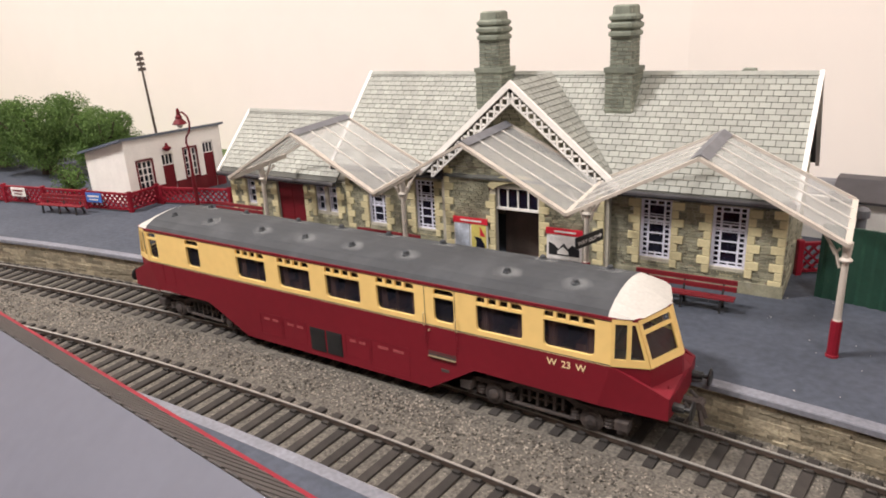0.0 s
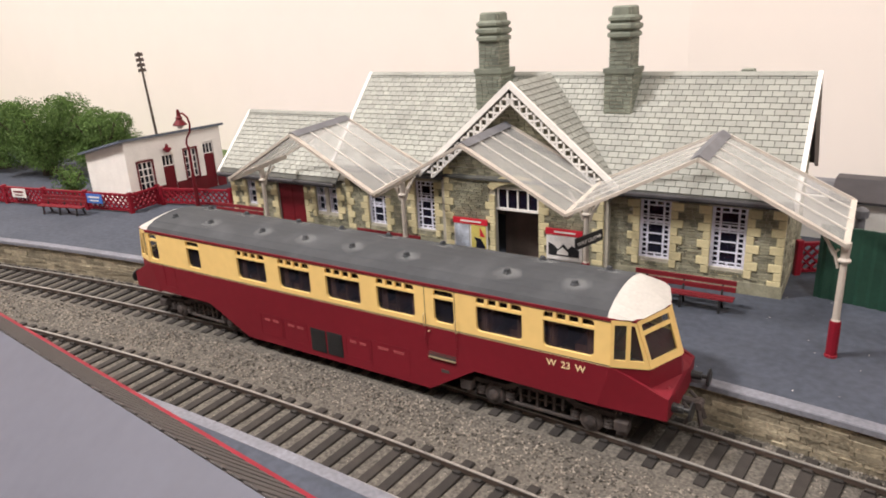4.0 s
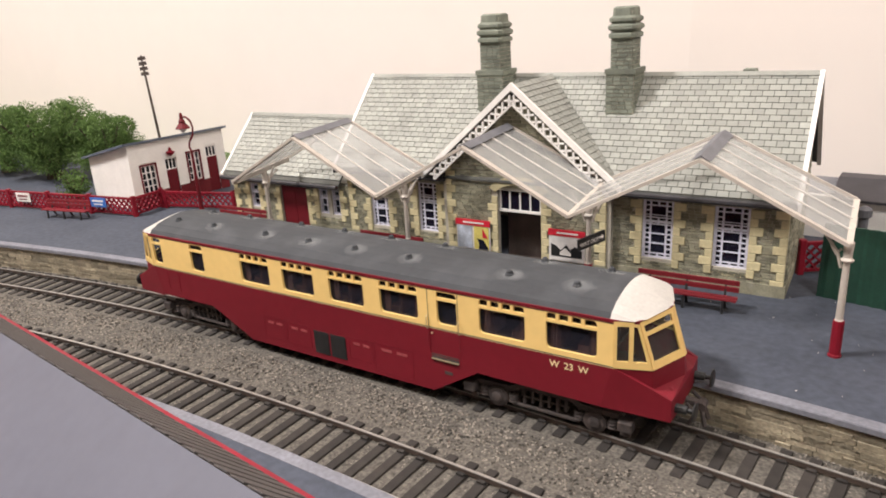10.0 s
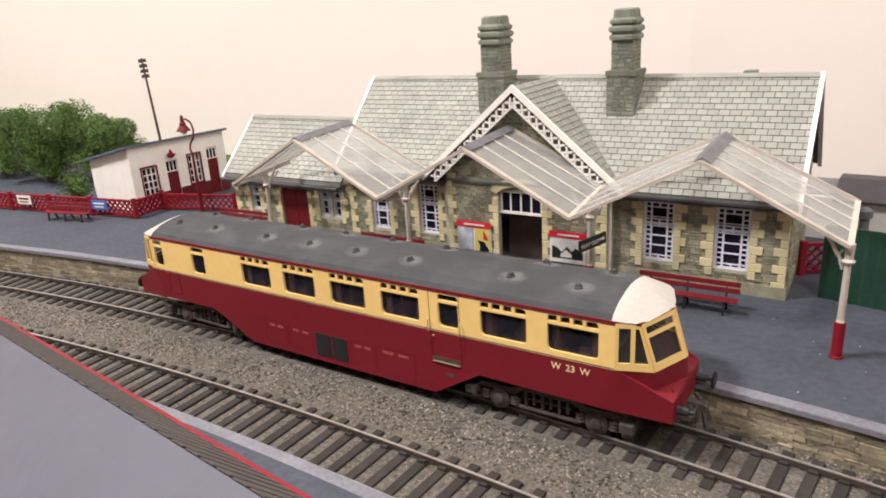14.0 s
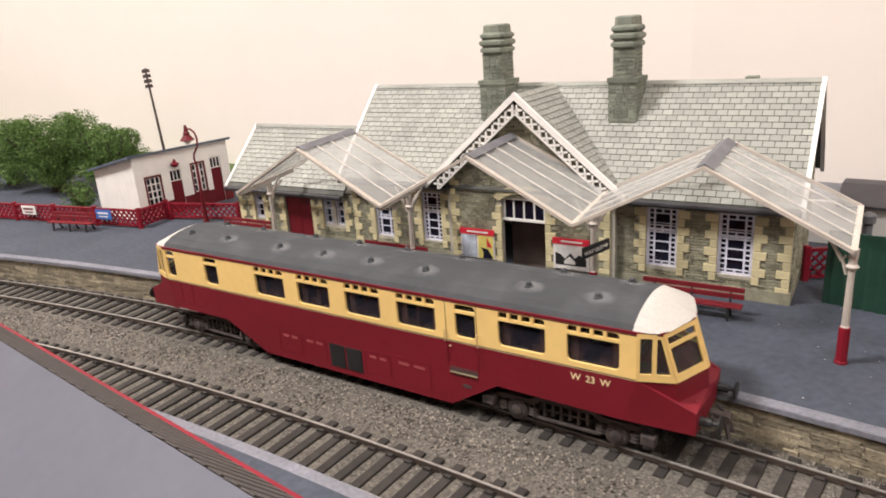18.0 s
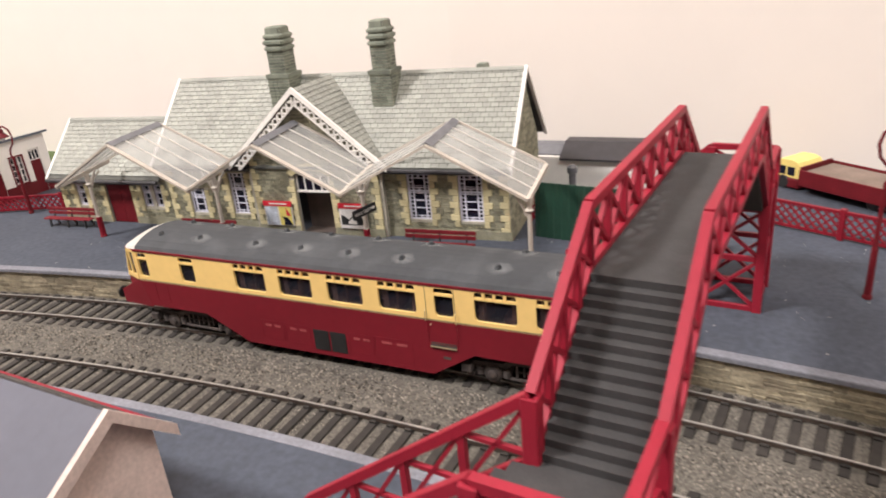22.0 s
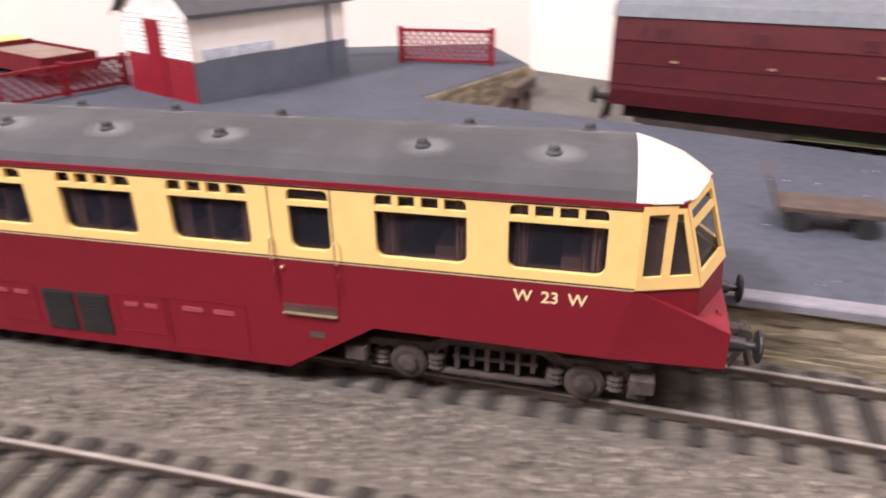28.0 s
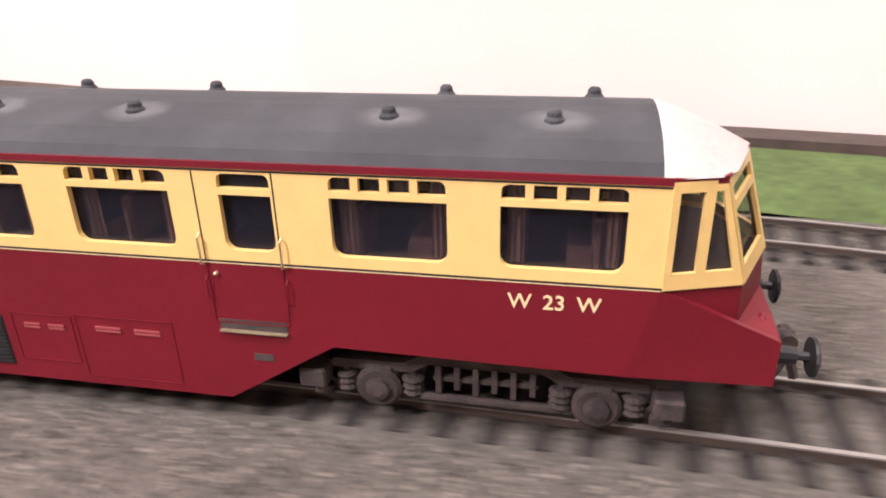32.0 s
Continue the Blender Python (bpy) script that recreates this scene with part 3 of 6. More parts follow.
def railcar():
    car = thing("railcar", Matrix(), "crimson and cream diesel railcar with grey roof and white cab domes", "railcar")

    def nose(z, end):
        q = [float(np.interp(z, [n[0] for n in NOSE], [n[k] for n in NOSE])) for k in (1, 2, 3, 4)]
        ring = [(START, -HALF), (q[0], -q[1]), (q[2], -q[3]), (q[2], q[3]), (q[0], q[1]), (START, HALF)]
        if end > 0:
            return [(FRONT + x, y) for x, y in ring]
        return [(REAR - x, -y) for x, y in ring]

    # crimson lower body
    side = [(REAR, 14), (-78, 14), (-55, 2.6), (38.5, 2.6), (57, 14), (FRONT, 13.2), (FRONT, WAIST), (REAR, WAIST)]
    for sgn in (-1, 1):
        part("body_side", Mesh().prism(side, sgn * HALF, sgn * (HALF - 1.2), "y"), M_RED, car, "glossy crimson lower side with deep centre skirt")
    for end in (1, -1):
        x0 = FRONT if end > 0 else REAR
        # full-width slab that runs to the buffer beam, topped by a sloping ledge below the cab
        for sgn in (-1, 1):
            prof_ = [(x0, 13.2), (x0 + end * APRON, 12.2), (x0 + end * APRON, LEDGE), (x0 + end * START, WAIST), (x0, WAIST)]
            skin = [[(x, sgn * (HALF - inset - 2.4 * max(0.0, (abs(x - x0) - START) / (APRON - START))), z) for x, z in prof_] for inset in (0.0, 1.2)]
            part("apron_side", Mesh().loft(skin), M_RED, car)
        low = Mesh()
        beam = [(x0 + end * APRON, -HALF + 2.4), (x0 + end * (APRON + 0.5), -8), (x0 + end * (APRON + 0.5), 8), (x0 + end * APRON, HALF - 2.4)]
        low.loft([[(x, y, 12.2) for x, y in beam], [(x, y, LEDGE) for x, y in beam]], closed=False)
        mid, top = nose(21.0, end), nose(WAIST, end)
        low.loft([[(x, y, 21.0 if i not in (0, 5) else WAIST) for i, (x, y) in enumerate(mid)], [(x, y, WAIST) for x, y in top]], closed=False)
        outer = [(x0 + end * START, -HALF, WAIST)] + [(x, y, LEDGE) for x, y in beam] + [(x0 + end * START, HALF, WAIST)]
        if end < 0:
            outer = [(x, -y, z) for x, y, z in outer]
        low.loft([outer, [(x, y, 21.0 if i not in (0, 5) else WAIST) for i, (x, y) in enumerate(mid)]], closed=False)
        part("cab_front", low, M_RED, car, "crimson faceted cab front above the buffer beam", weld=True)
    part("body_floor", Mesh().box(REAR, FRONT, -16.5, 16.5, 14.2, 15.4), M_BLACK, car)
    under = Mesh().box(-52, 36, -15, 15, 4.5, 14)
    part("underframe", under, M_BLACK, car)
    # cream band with windows
    wins = [(-56.1, 16.7), (-32.0, 16.7), (-7.3, 16.7), (17.0, 16.7), (58.4, 16.8), (82.5, 16.7)]
    small = [(-114.3, 6.0), (-88.0, 8.5), (41.7, 8.0)]
    holes = []
    for x, w in wins:
        holes.append((x, x + w, 29.5, 38.5))
        for k in range(4):
            q = w / 4
            holes.append((x + k * q + (0.2 if k else 0.1), x + (k + 1) * q - (0.9 if k < 3 else 0.1), 39.5, 41.6))
    for x, w in small:
        holes += [(x, x + w, 29.5, 38.3), (x, x + w, 39.3, 41.5)]
    for sgn in (-1, 1):
        side_up = Mesh().pierced(REAR - START, FRONT + START, WAIST, CANT, holes, sgn * HALF, sgn * (HALF - 1.0), "y")
        for h0, h1, z0, z1 in holes:
            q = 1.7 if z1 - z0 > 5 else 1.0
            spots = ((h0, z0, 1, 1), (h1, z0, -1, 1)) if z1 - z0 > 5 else ()
            if z1 - z0 < 5:
                edge = [(x, x + w) for x, w in wins + small if x - 0.3 < h0 and h1 < x + w + 0.3][0]
                spots = [s for s in ((h0, z1, 1, -1), (h1, z1, -1, -1)) if min(abs(s[0] - edge[0]), abs(s[0] - edge[1])) < 0.4]
            for cx, cz, sx, sz in spots:
                arc = [(cx + sx * q * (1 - math.sin(a)), cz + sz * q * (1 - math.cos(a))) for a in (0, 0.39, 0.79, 1.18, math.pi / 2)]
                side_up.prism([(cx, cz)] + arc, sgn * HALF, sgn * (HALF - 1.0), "y")
        tagged(part("window_band", side_up, M_CREAM, car, "cream window band with round-cornered windows"))
    up = Mesh()
    # cab ends: pillars and rails between the corner lines
    for end in (1, -1):
        a, b = nose(WAIST, end), nose(CANT, end)

        def at(i, k, z):
            u = (z - WAIST) / (CANT - WAIST)
            lo = Vector((a[i][0], a[i][1])).lerp(Vector((a[i + 1][0], a[i + 1][1])), k)
            hi = Vector((b[i][0], b[i][1])).lerp(Vector((b[i + 1][0], b[i + 1][1])), k)
            p = lo.lerp(hi, u)
            return (p.x, p.y, z)
        def quad(i, k0, k1, z0, z1):
            up.add([at(i, k0(z0), z0), at(i, k1(z0), z0), at(i, k1(z1), z1), at(i, k0(z1), z1)], [(0, 1, 2, 3)])

        def level(k):
            return lambda z: k

        def upright(i, x):
            """The share of the quarter facet at a fixed reach x, so that the pillar stands plumb."""
            def k(z):
                reach = 14.8 + (10.5 - 14.8) * (z - WAIST) / (CANT - WAIST)
                v = (x - START) / (reach - START)
                return v if i == 0 else 1 - v
            return k
        lo, hi = WAIST + 2.2, CANT - 1.4
        for i in range(5):
            quarter, centre = i in (0, 4), i == 2
            quad(i, level(0), level(1), WAIST, WAIST + 2.4)
            quad(i, level(0), level(1), CANT - 1.5, CANT)
            if quarter:
                for x0_, x1_ in ((START, START + 1.0), (8.0, 9.3)):
                    quad(i, upright(i, x0_), upright(i, x1_), lo, hi)
                quad(i, level(0.9 if i == 0 else 0), level(1 if i == 0 else 0.1), lo, hi)
            elif centre:
                quad(i, level(0), level(1), lo, hi)
            else:
                quad(i, level(0), level(0.09), lo, hi)
                quad(i, level(0.91), level(1), lo, hi)
                quad(i, level(0), level(1), 38.0, 39.2)
        glass = Mesh()
        for i in range(5):
            p = [Vector(at(i, k, z)) for k, z in ((0.03, WAIST + 1), (0.97, WAIST + 1), (0.97, CANT - 1), (0.03, CANT - 1))]
            c = Vector((end * 60, 0, 35))
            glass.add([tuple(q + (c - q).normalized() * 0.9) for q in p], [(0, 1, 2, 3)])
        part("cab_glazing", glass, M_CABGLASS, car, "dark cab windscreen and side glazing")
        up_ob = part("cab_window_frame", up, M_CREAM, car, "cream cab window pillars and rails")
        mod = up_ob.modifiers.new("thickness", "SOLIDIFY")
        mod.thickness, mod.offset = 0.0006, 0.0
        up = Mesh()
    # glazing
    for sgn in (-1, 1):
        for x, w in wins + small:
            part("window_pane", Mesh().box(x - 0.4, x + w + 0.4, sgn * (HALF - 1.25) - 0.1, sgn * (HALF - 1.25) + 0.1, 29.2, 41.8), M_GLASS, car)
        for x, w in wins:
            for e, wd in ((x + 0.8, 2.4), (x + w - 2.6, 2.0)):
                c = Mesh()
                fold = [(e + wd * k / 8, sgn * (HALF - 2.1) + 0.35 * math.sin(k * 1.9)) for k in range(9)]
                c.prism(fold + [(px, py - sgn * 0.25) for px, py in reversed(fold)], 29.5, 41.5)
                part("curtain", c, M_CURTAIN, car, "drawn-back dull pink curtain")
    # lining and cantrail
    for sgn in (-1, 1):
        for z0, z1, y in ((WAIST - 0.02, WAIST + 0.28, 0.08), (CANT - 0.95, CANT - 0.7, 0.06)):
            part("black_lining", Mesh().box(REAR - START, FRONT + START, sgn * HALF - y, sgn * HALF + y, z0, z1), M_BLACK, car)
        part("gold_lining", Mesh().box(REAR - START, FRONT + START, sgn * HALF - 0.06, sgn * HALF + 0.06, WAIST - 0.22, WAIST - 0.06), M_LETTER, car, "thin gold lining")
        for xx in (38.0, 50.2):
            part("door_joint", Mesh().box(xx - 0.1, xx + 0.1, sgn * HALF - 0.07, sgn * HALF + 0.07, WAIST, CANT - 0.7), M_BLACK, car)
    for end in (1, -1):
        q = nose(WAIST + 0.1, end)
        rim = [Vector((x, y, WAIST + 0.1)) for x, y in q]
        line = Mesh()
        for u, v in zip(rim, rim[1:]):
            line.bar(u, v, 0.5, 0.28)
        part("black_lining", line, M_BLACK, car, weld=True)
    band = Mesh()
    for z0, z1, grow in ((CANT - 0.5, CANT + 0.5, 0.25),):
        ring = [(x * 1.0, y) for x, y in nose(CANT, 1)] + [(x, y) for x, y in nose(CANT, -1)]
        ring = [(x + (grow if x > 0 else -grow) * (abs(y) < 17), y + (grow if y > 0 else -grow if y < 0 else 0)) for x, y in ring]
        band.prism(ring, z0, z1)
    part("cantrail", band, M_RED, car)
    # roof
    prof = [(-17.9, 43.2), (-16.6, 44.8), (-13.6, 46.1), (-12.9, 46.6), (-8.5, 47.7), (-4, 48.4), (0, 48.6)]
    prof = prof + [(-y, z) for y, z in reversed(prof[:-1])]
    roof = Mesh()
    roof.loft([[(x, y, z) for y, z in prof] for x in (REAR - 2.5, -60, -20, 20, 60, FRONT + 2.6)])
    roof_ob = part("roof", roof, M_ROOF, car, "dusty dark grey roof", smooth=False)
    for end in (1, -1):
        dome = Mesh()
        rings = []
        for u in (0.0, 0.15, 0.3, 0.5, 0.7, 0.88, 1.0):
            x0 = (FRONT + 2.6) if end > 0 else (REAR - 2.5)
            ring = []
            edge_x = (FRONT + 16.3) if end > 0 else (REAR - 16.3)
            for y, z in prof:
                reach = float(np.interp(abs(y), (0, 0.9, 16.2, 17.9), (1.0, 1.0, 0.64, 0.2)))
                xx = x0 + (edge_x - x0) * u * reach
                ring.append((xx, y, z - (z - 43.2) * u ** 1.28))
            rings.append(ring)
        dome.loft(rings, closed=False)
        part("cab_dome", dome, M_WHITE, car, "chipped off-white cab roof dome", smooth=False)
    for x0 in (-105.5, -81.2, -49.2, -25.0, -1.0, 24.2, 65.0, 88.8):
        for y in (-7.9, 7.9):
            x = x0 if y < 0 else x0 + 5.6
            v = Mesh().lathe([(1.5, 0), (1.5, 0.5), (1.1, 0.9), (1.05, 1.5), (0.7, 1.9)], 10, pose(x, y, 47.5))
            part("roof_ventilator", v, M_ROOF, car)
            if -100 < x:
                half = [(b, float(np.interp(-abs(y + b), [c[0] for c in prof[:7]], [c[1] for c in prof[:7]])) - 47.6 + 0.07) for b in (-4.4, -2.9, -0.6, 1.4, 3.9, 4.4)]
                pad = Mesh().loft([[(a, b, c) for b, c in half] for a in (-6, 6)], closed=False)
                part("dust_patch", pad, M_DUST, car, "pale dust round the ventilator").matrix_world = T(x + 0.6, y, 47.6)
    # interior
    ins = Mesh().box(REAR, FRONT, -15.5, 15.5, 26.5, 27.5)
    ins.box(-99, -98, -15, 15, 27, 43).box(36, 37, -15, 15, 27, 43).box(52, 53, -15, 15, 27, 43).box(98.5, 99.3, -14, 14, 27, 41).box(-64, -63, -15, 15, 27, 43).box(REAR, FRONT, -0.3, 0.3, 27, 33)
    part("interior", ins, M_INSIDE, car)
    for x in (-50, -38, -26, -14, -2, 10, 22, 33, 60, 72, 84, 95):
        for sgn in (-1, 1):
            part("seat", Mesh().box(x, x + 1.6, sgn * 9 - 4.6, sgn * 9 + 4.6, 27.5, 35.5, c=0.5).box(x - 3.5, x, sgn * 9 - 4.6, sgn * 9 + 4.6, 27.5, 30.5), M_SEAT, car)
    # engine panels, louvres, doors on both sides
    for sgn in (-1, 1):
        y = sgn * HALF

        def proud(x0, x1, z0, z1, d=0.18):
            return (x0, x1, min(y, y + sgn * d), max(y, y + sgn * d), z0, z1)
        lv = Mesh()
        for x0, x1 in ((-18.2, -10.4), (-9.6, -1.8)):
            lv.box(*proud(x0, x1, 5.0, 14.8, 0.12))
            for k in range(12):
                lv.box(*proud(x0 + 0.3, x1 - 0.3, 5.3 + k * 0.78, 5.3 + k * 0.78 + 0.35, 0.3))
        part("radiator_louvre", lv, M_BLACK, car, "black radiator louvre panel")
        for x0, x1, z0, z1 in ((0.0, 11.5, 6.5, 15.6), (12.3, 30, 4.2, 16), (-46, -34, 6.0, 15.6), (-33, -20, 6.0, 15.6)):
            p = Mesh()
            for a0, a1, b0, b1 in ((x0, x1, z1 - 0.15, z1), (x0, x0 + 0.15, z0, z1), (x1 - 0.15, x1, z0, z1), (x0, x1, z0, z0 + 0.15)):
                p.box(*proud(a0, a1, b0, b1, 0.12))
            for k in (0.2, 0.6):
                c = x0 + (x1 - x0) * k
                for q in (0, 0.6):
                    # pale dashes paint the highlight on each panel's vents
                    part("vent_slot", Mesh().box(*proud(c, c + (x1 - x0) * 0.26, z1 - 2.2 - q, z1 - 1.85 - q, 0.2)), M_REDGLINT, car, "vent slot with its highlight painted in pale red")
            part("access_panel", p, M_RED, car)
        for x0, x1 in ((38.0, 50.2), (-106.5, -99.0)):
            d = Mesh()
            for xx in (x0, x1):
                d.box(*proud(xx - 0.12, xx + 0.12, 17.2, WAIST - 0.2, 0.14))
            d.box(*proud(x0, x1, 17.0, 17.2, 0.14))
            part("door", d, M_RED, car, "plain passenger door with droplight")
        part("step_recess", Mesh().box(*proud(38.6, 49.8, 15.9, 17.6, 0.1)), M_DIRT, car, "brown-grey worn step panel")
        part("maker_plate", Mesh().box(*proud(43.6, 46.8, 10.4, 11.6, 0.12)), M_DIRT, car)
        step = Mesh().box(38.6, 49.8, min(y, y + sgn * 0.7), max(y, y + sgn * 0.7), 15.55, 15.8)
        part("door_step", step, M_BRIGHT, car, "bright metal step edge")
        for xx in (37.6, 50.6):
            h = Mesh().tube([(xx, y + sgn * 0.1, 27.0), (xx, y + sgn * 0.8, 27.3), (xx, y + sgn * 0.8, 31.6), (xx, y + sgn * 0.1, 32)], 0.16, 6)
            part("handrail", h, M_BRIGHT, car, "thin brass handrail")
            h = Mesh().tube([(xx + 0.2, y + sgn * 0.1, 21.0), (xx + 0.2, y + sgn * 0.7, 21.4), (xx + 0.2, y + sgn * 0.7, 24.6), (xx + 0.2, y + sgn * 0.1, 25.2)], 0.13, 6)
            part("handrail", h, M_RED, car)
        part("door_knob", Mesh().lathe([(0.35, 0), (0.35, 0.5), (0.1, 0.7)], 8, pose(39.4, y, 25.6, 90 if sgn < 0 else -90, 0, 0)), M_BRIGHT, car)
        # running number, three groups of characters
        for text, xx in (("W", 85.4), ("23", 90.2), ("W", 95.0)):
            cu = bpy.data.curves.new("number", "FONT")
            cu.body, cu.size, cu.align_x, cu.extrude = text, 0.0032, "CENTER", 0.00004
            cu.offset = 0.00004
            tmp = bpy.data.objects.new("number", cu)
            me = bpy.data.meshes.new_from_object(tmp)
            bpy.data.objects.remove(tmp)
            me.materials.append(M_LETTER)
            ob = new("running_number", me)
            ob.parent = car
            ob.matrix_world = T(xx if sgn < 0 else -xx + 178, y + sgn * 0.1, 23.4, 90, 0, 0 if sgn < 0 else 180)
    # bogies
    wheel_obs = []
    wheel = Mesh().lathe([(0.8, -1.5), (5.2, -1.3), (5.9, -1.2), (6.1, 0), (6.9, 0.1), (6.9, 0.5), (3.0, 0.6), (0.8, 0.7)], 18)
    wd = wheel.data("wheel", M_DIRT)
    for cx in (80.0, -87.0):
        bg = Mesh()
        for sgn in (-1, 1):
            y = sgn * 13.0
            a, b = y - 0.7, y + 0.7
            # cranked top bar, stepped down over the axleboxes
            bg.prism([(cx - 25, 7.6), (cx - 12, 7.6), (cx - 9, 9.4), (cx + 9, 9.4), (cx + 12, 7.6), (cx + 25, 7.6), (cx + 25, 9.2), (cx + 13, 9.4), (cx + 10, 11.2), (cx - 10, 11.2), (cx - 13, 9.4), (cx - 25, 9.2)], a, b, "y")
            for ax in (-17.4, 17.4):
                bg.box(cx + ax - 2.6, cx + ax + 2.6, a - 0.4, b + 0.4, 2.4, 8.6, c=0.5)
                bg.lathe([(3.9, -0.6), (3.9, 0.3), (3.2, 0.8), (2.1, 0.8), (1.9, 1.5), (1.0, 1.8)], 18, pose(cx + ax, y + sgn * 0.8, 4.6, -90 * sgn, 0, 0))
                for e in (-5.6, 5.6):
                    bg.lathe([(1.5, 0), (1.9, 0.5), (1.5, 1.1), (1.9, 1.7), (1.5, 2.3), (1.9, 2.9), (1.2, 3.4)], 10, pose(cx + ax + e, y, 3.4))
                    bg.bar((cx + ax + e, y, 6.6), (cx + ax + e, y, 8.4), 0.9)
                bg.bar((cx + ax - 7.6, y, 3.4), (cx + ax + 7.6, y, 3.4), 1.0, 0.9)
            # middle hangers and the tie rod between the axleboxes
            for k in range(6):
                x = cx - 7.5 + k * 3.0
                bg.box(x - 0.45, x + 0.45, y - 1.0, y + 1.0, 4.4 + (k % 2) * 0.8, 9.6)
            bg.box(cx - 8.4, cx + 8.4, y - 0.5, y + 0.5, 6.4, 7.2)
            bg.tube([(cx - 12, y + sgn * 0.4, 3.2), (cx + 12, y + sgn * 0.4, 3.0)], 0.75, 8)
            # brake shoes and hangers at both ends
            for e in (-1, 1):
                x = cx + e * 25.5
                bg.bar((x, y, 8.6), (x + e * 2.2, y, 2.6), 1.0).bar((x + e * 2.6, y, 7.4), (x - e * 2.0, y, 3.0), 0.8)
                bg.box(min(x, x + e * 3.4), max(x, x + e * 3.4), y - 0.8, y + 0.8, 2.0, 3.6, c=0.3)
                bg.box(min(x, x + e * 4.6), max(x, x + e * 4.6), y - 3.5, y + 0.4, 5.2, 8.4, c=0.4)
        bg.box(cx - 5, cx + 5, -12, 12, 8, 13)
        part("bogie", bg, M_DIRT, car, "weathered brown bogie frame")
        for ax in (-17.4, 17.4):
            e = new("wheelset")
            e.empty_display_size = 0.005
            e.parent = car
            e.matrix_world = T(cx + ax, 0, 6.1)
            for sgn in (-1, 1):
                w = new("wheel", wd)
                w.parent = e
                w.matrix_world = T(cx + ax, sgn * 8.4, 6.1, 90 * sgn, 0, 0)
            wheel_obs.append((e, cx + ax))
    # buffers, couplings, jumper details
    for end in (1, -1):
        x0 = FRONT + 21.5 if end > 0 else REAR - 21.5
        for y in (-11.3, 11.3):
            b = Mesh().tube([(x0 - end * 3, y, 15), (x0 + end * 3.0, y, 15)], [1.7, 1.3], 10)
            b.tube([(x0 + end * 3.0, y, 15), (x0 + end * 5.0, y, 15)], 0.7, 8)
            b.lathe([(0.5, -0.5), (2.9, -0.3), (3.1, 0.1), (2.4, 0.5)], 14, pose(x0 + end * 5.2, y, 15, 0, 90 * end, 0))
            part("buffer", b, M_BLACK, car, "black sprung buffer")
        c = Mesh().tube([(x0, 0, 12), (x0 + end * 6, 0, 11.5)], 1.3, 8).tube([(x0 + end * 5, -2, 11.5), (x0 + end * 5, 2, 11.5)], 1.4, 8)
        c.bar((x0 + end * 5, -1.2, 11), (x0 + end * 6.5, -2.6, 5.5), 1.1).bar((x0 + end * 5, 1.2, 11), (x0 + end * 6.5, 2.6, 5.5), 1.1)
        c.tube([(x0 + end * 1, -4, 13), (x0 + end * 4, -4.5, 10), (x0 + end * 2, -5, 6.5)], 0.7, 7)
        c.tube([(x0 + end * 1, 4, 13), (x0 + end * 4, 4.5, 10), (x0 + end * 2, 5, 6.5)], 0.7, 7)
        part("coupling", c, M_DIRT, car, "dark hooked coupling and hoses")
        part("tail_lamp", Mesh().lathe([(1.0, 0), (1.0, 0.5), (0.4, 0.8)], 10, pose(x0 - end * 2.2, -10 * end, 19.8, 0, 60 * end, 0)), M_RED, car)
    return car, wheel_obs


RAILCAR, WHEELS = railcar()


def motions():
    times = [0.0, 17.5] + [17.5 + k * 0.1 for k in range(1, 145)] + [32.0]
    walk(RAILCAR, [(t, T(*line_at(travel(t))[:2], 0, 0, 0, line_at(travel(t))[2])) for t in times])
    fine = [0.0, 17.4] + [17.4 + k / 30 for k in range(1, 439)]
    for ob, x in WHEELS:
        walk(ob, [(t, T(x, 0, 6.1, 0, math.degrees(travel(t) / 6.1), 0)) for t in fine if t <= 32.0])


# ---- station building ----
def letters(parent, text, size, m, material):
    """Raised lettering as a mesh part."""
    cu = bpy.data.curves.new("lettering", "FONT")
    cu.body, cu.size, cu.align_x, cu.extrude, cu.offset = text, size, "CENTER", 0.00004, 0.00004
    tmp = bpy.data.objects.new("lettering", cu)
    me = bpy.data.meshes.new_from_object(tmp)
    bpy.data.objects.remove(tmp)
    me.materials.append(material)
    ob = new("lettering", me)
    ob.parent = parent
    ob.matrix_world = m
    return ob



ST = T(0, 92, PLAT, 0, 0, 1.0)


def stone_front(mesh, x0, x1, z0, z1, y, holes, rnd, course=1.3, face=-1):
    """Thin coursed stones laid proud of a wall face, kept clear of the openings."""
    z = z0
    while z < z1 - 0.5:
        x = x0 - rnd.uniform(0, 3)
        while x < x1:
            ln = rnd.uniform(2.2, 5.2)
            a, b = max(x, x0), min(x + ln - 0.28, x1)
            if b - a > 0.5 and not any(h[0] - 0.2 < b and h[1] + 0.2 > a and h[2] - 0.2 < z + course and h[3] + 0.2 > z for h in holes):
                d = 0.35 + rnd.uniform(0, 0.3)
                mesh.box(a, b, y - d if face < 0 else y - 0.2, y + 0.2 if face < 0 else y + d, z, z + course - 0.25)
            x += ln
        z += course


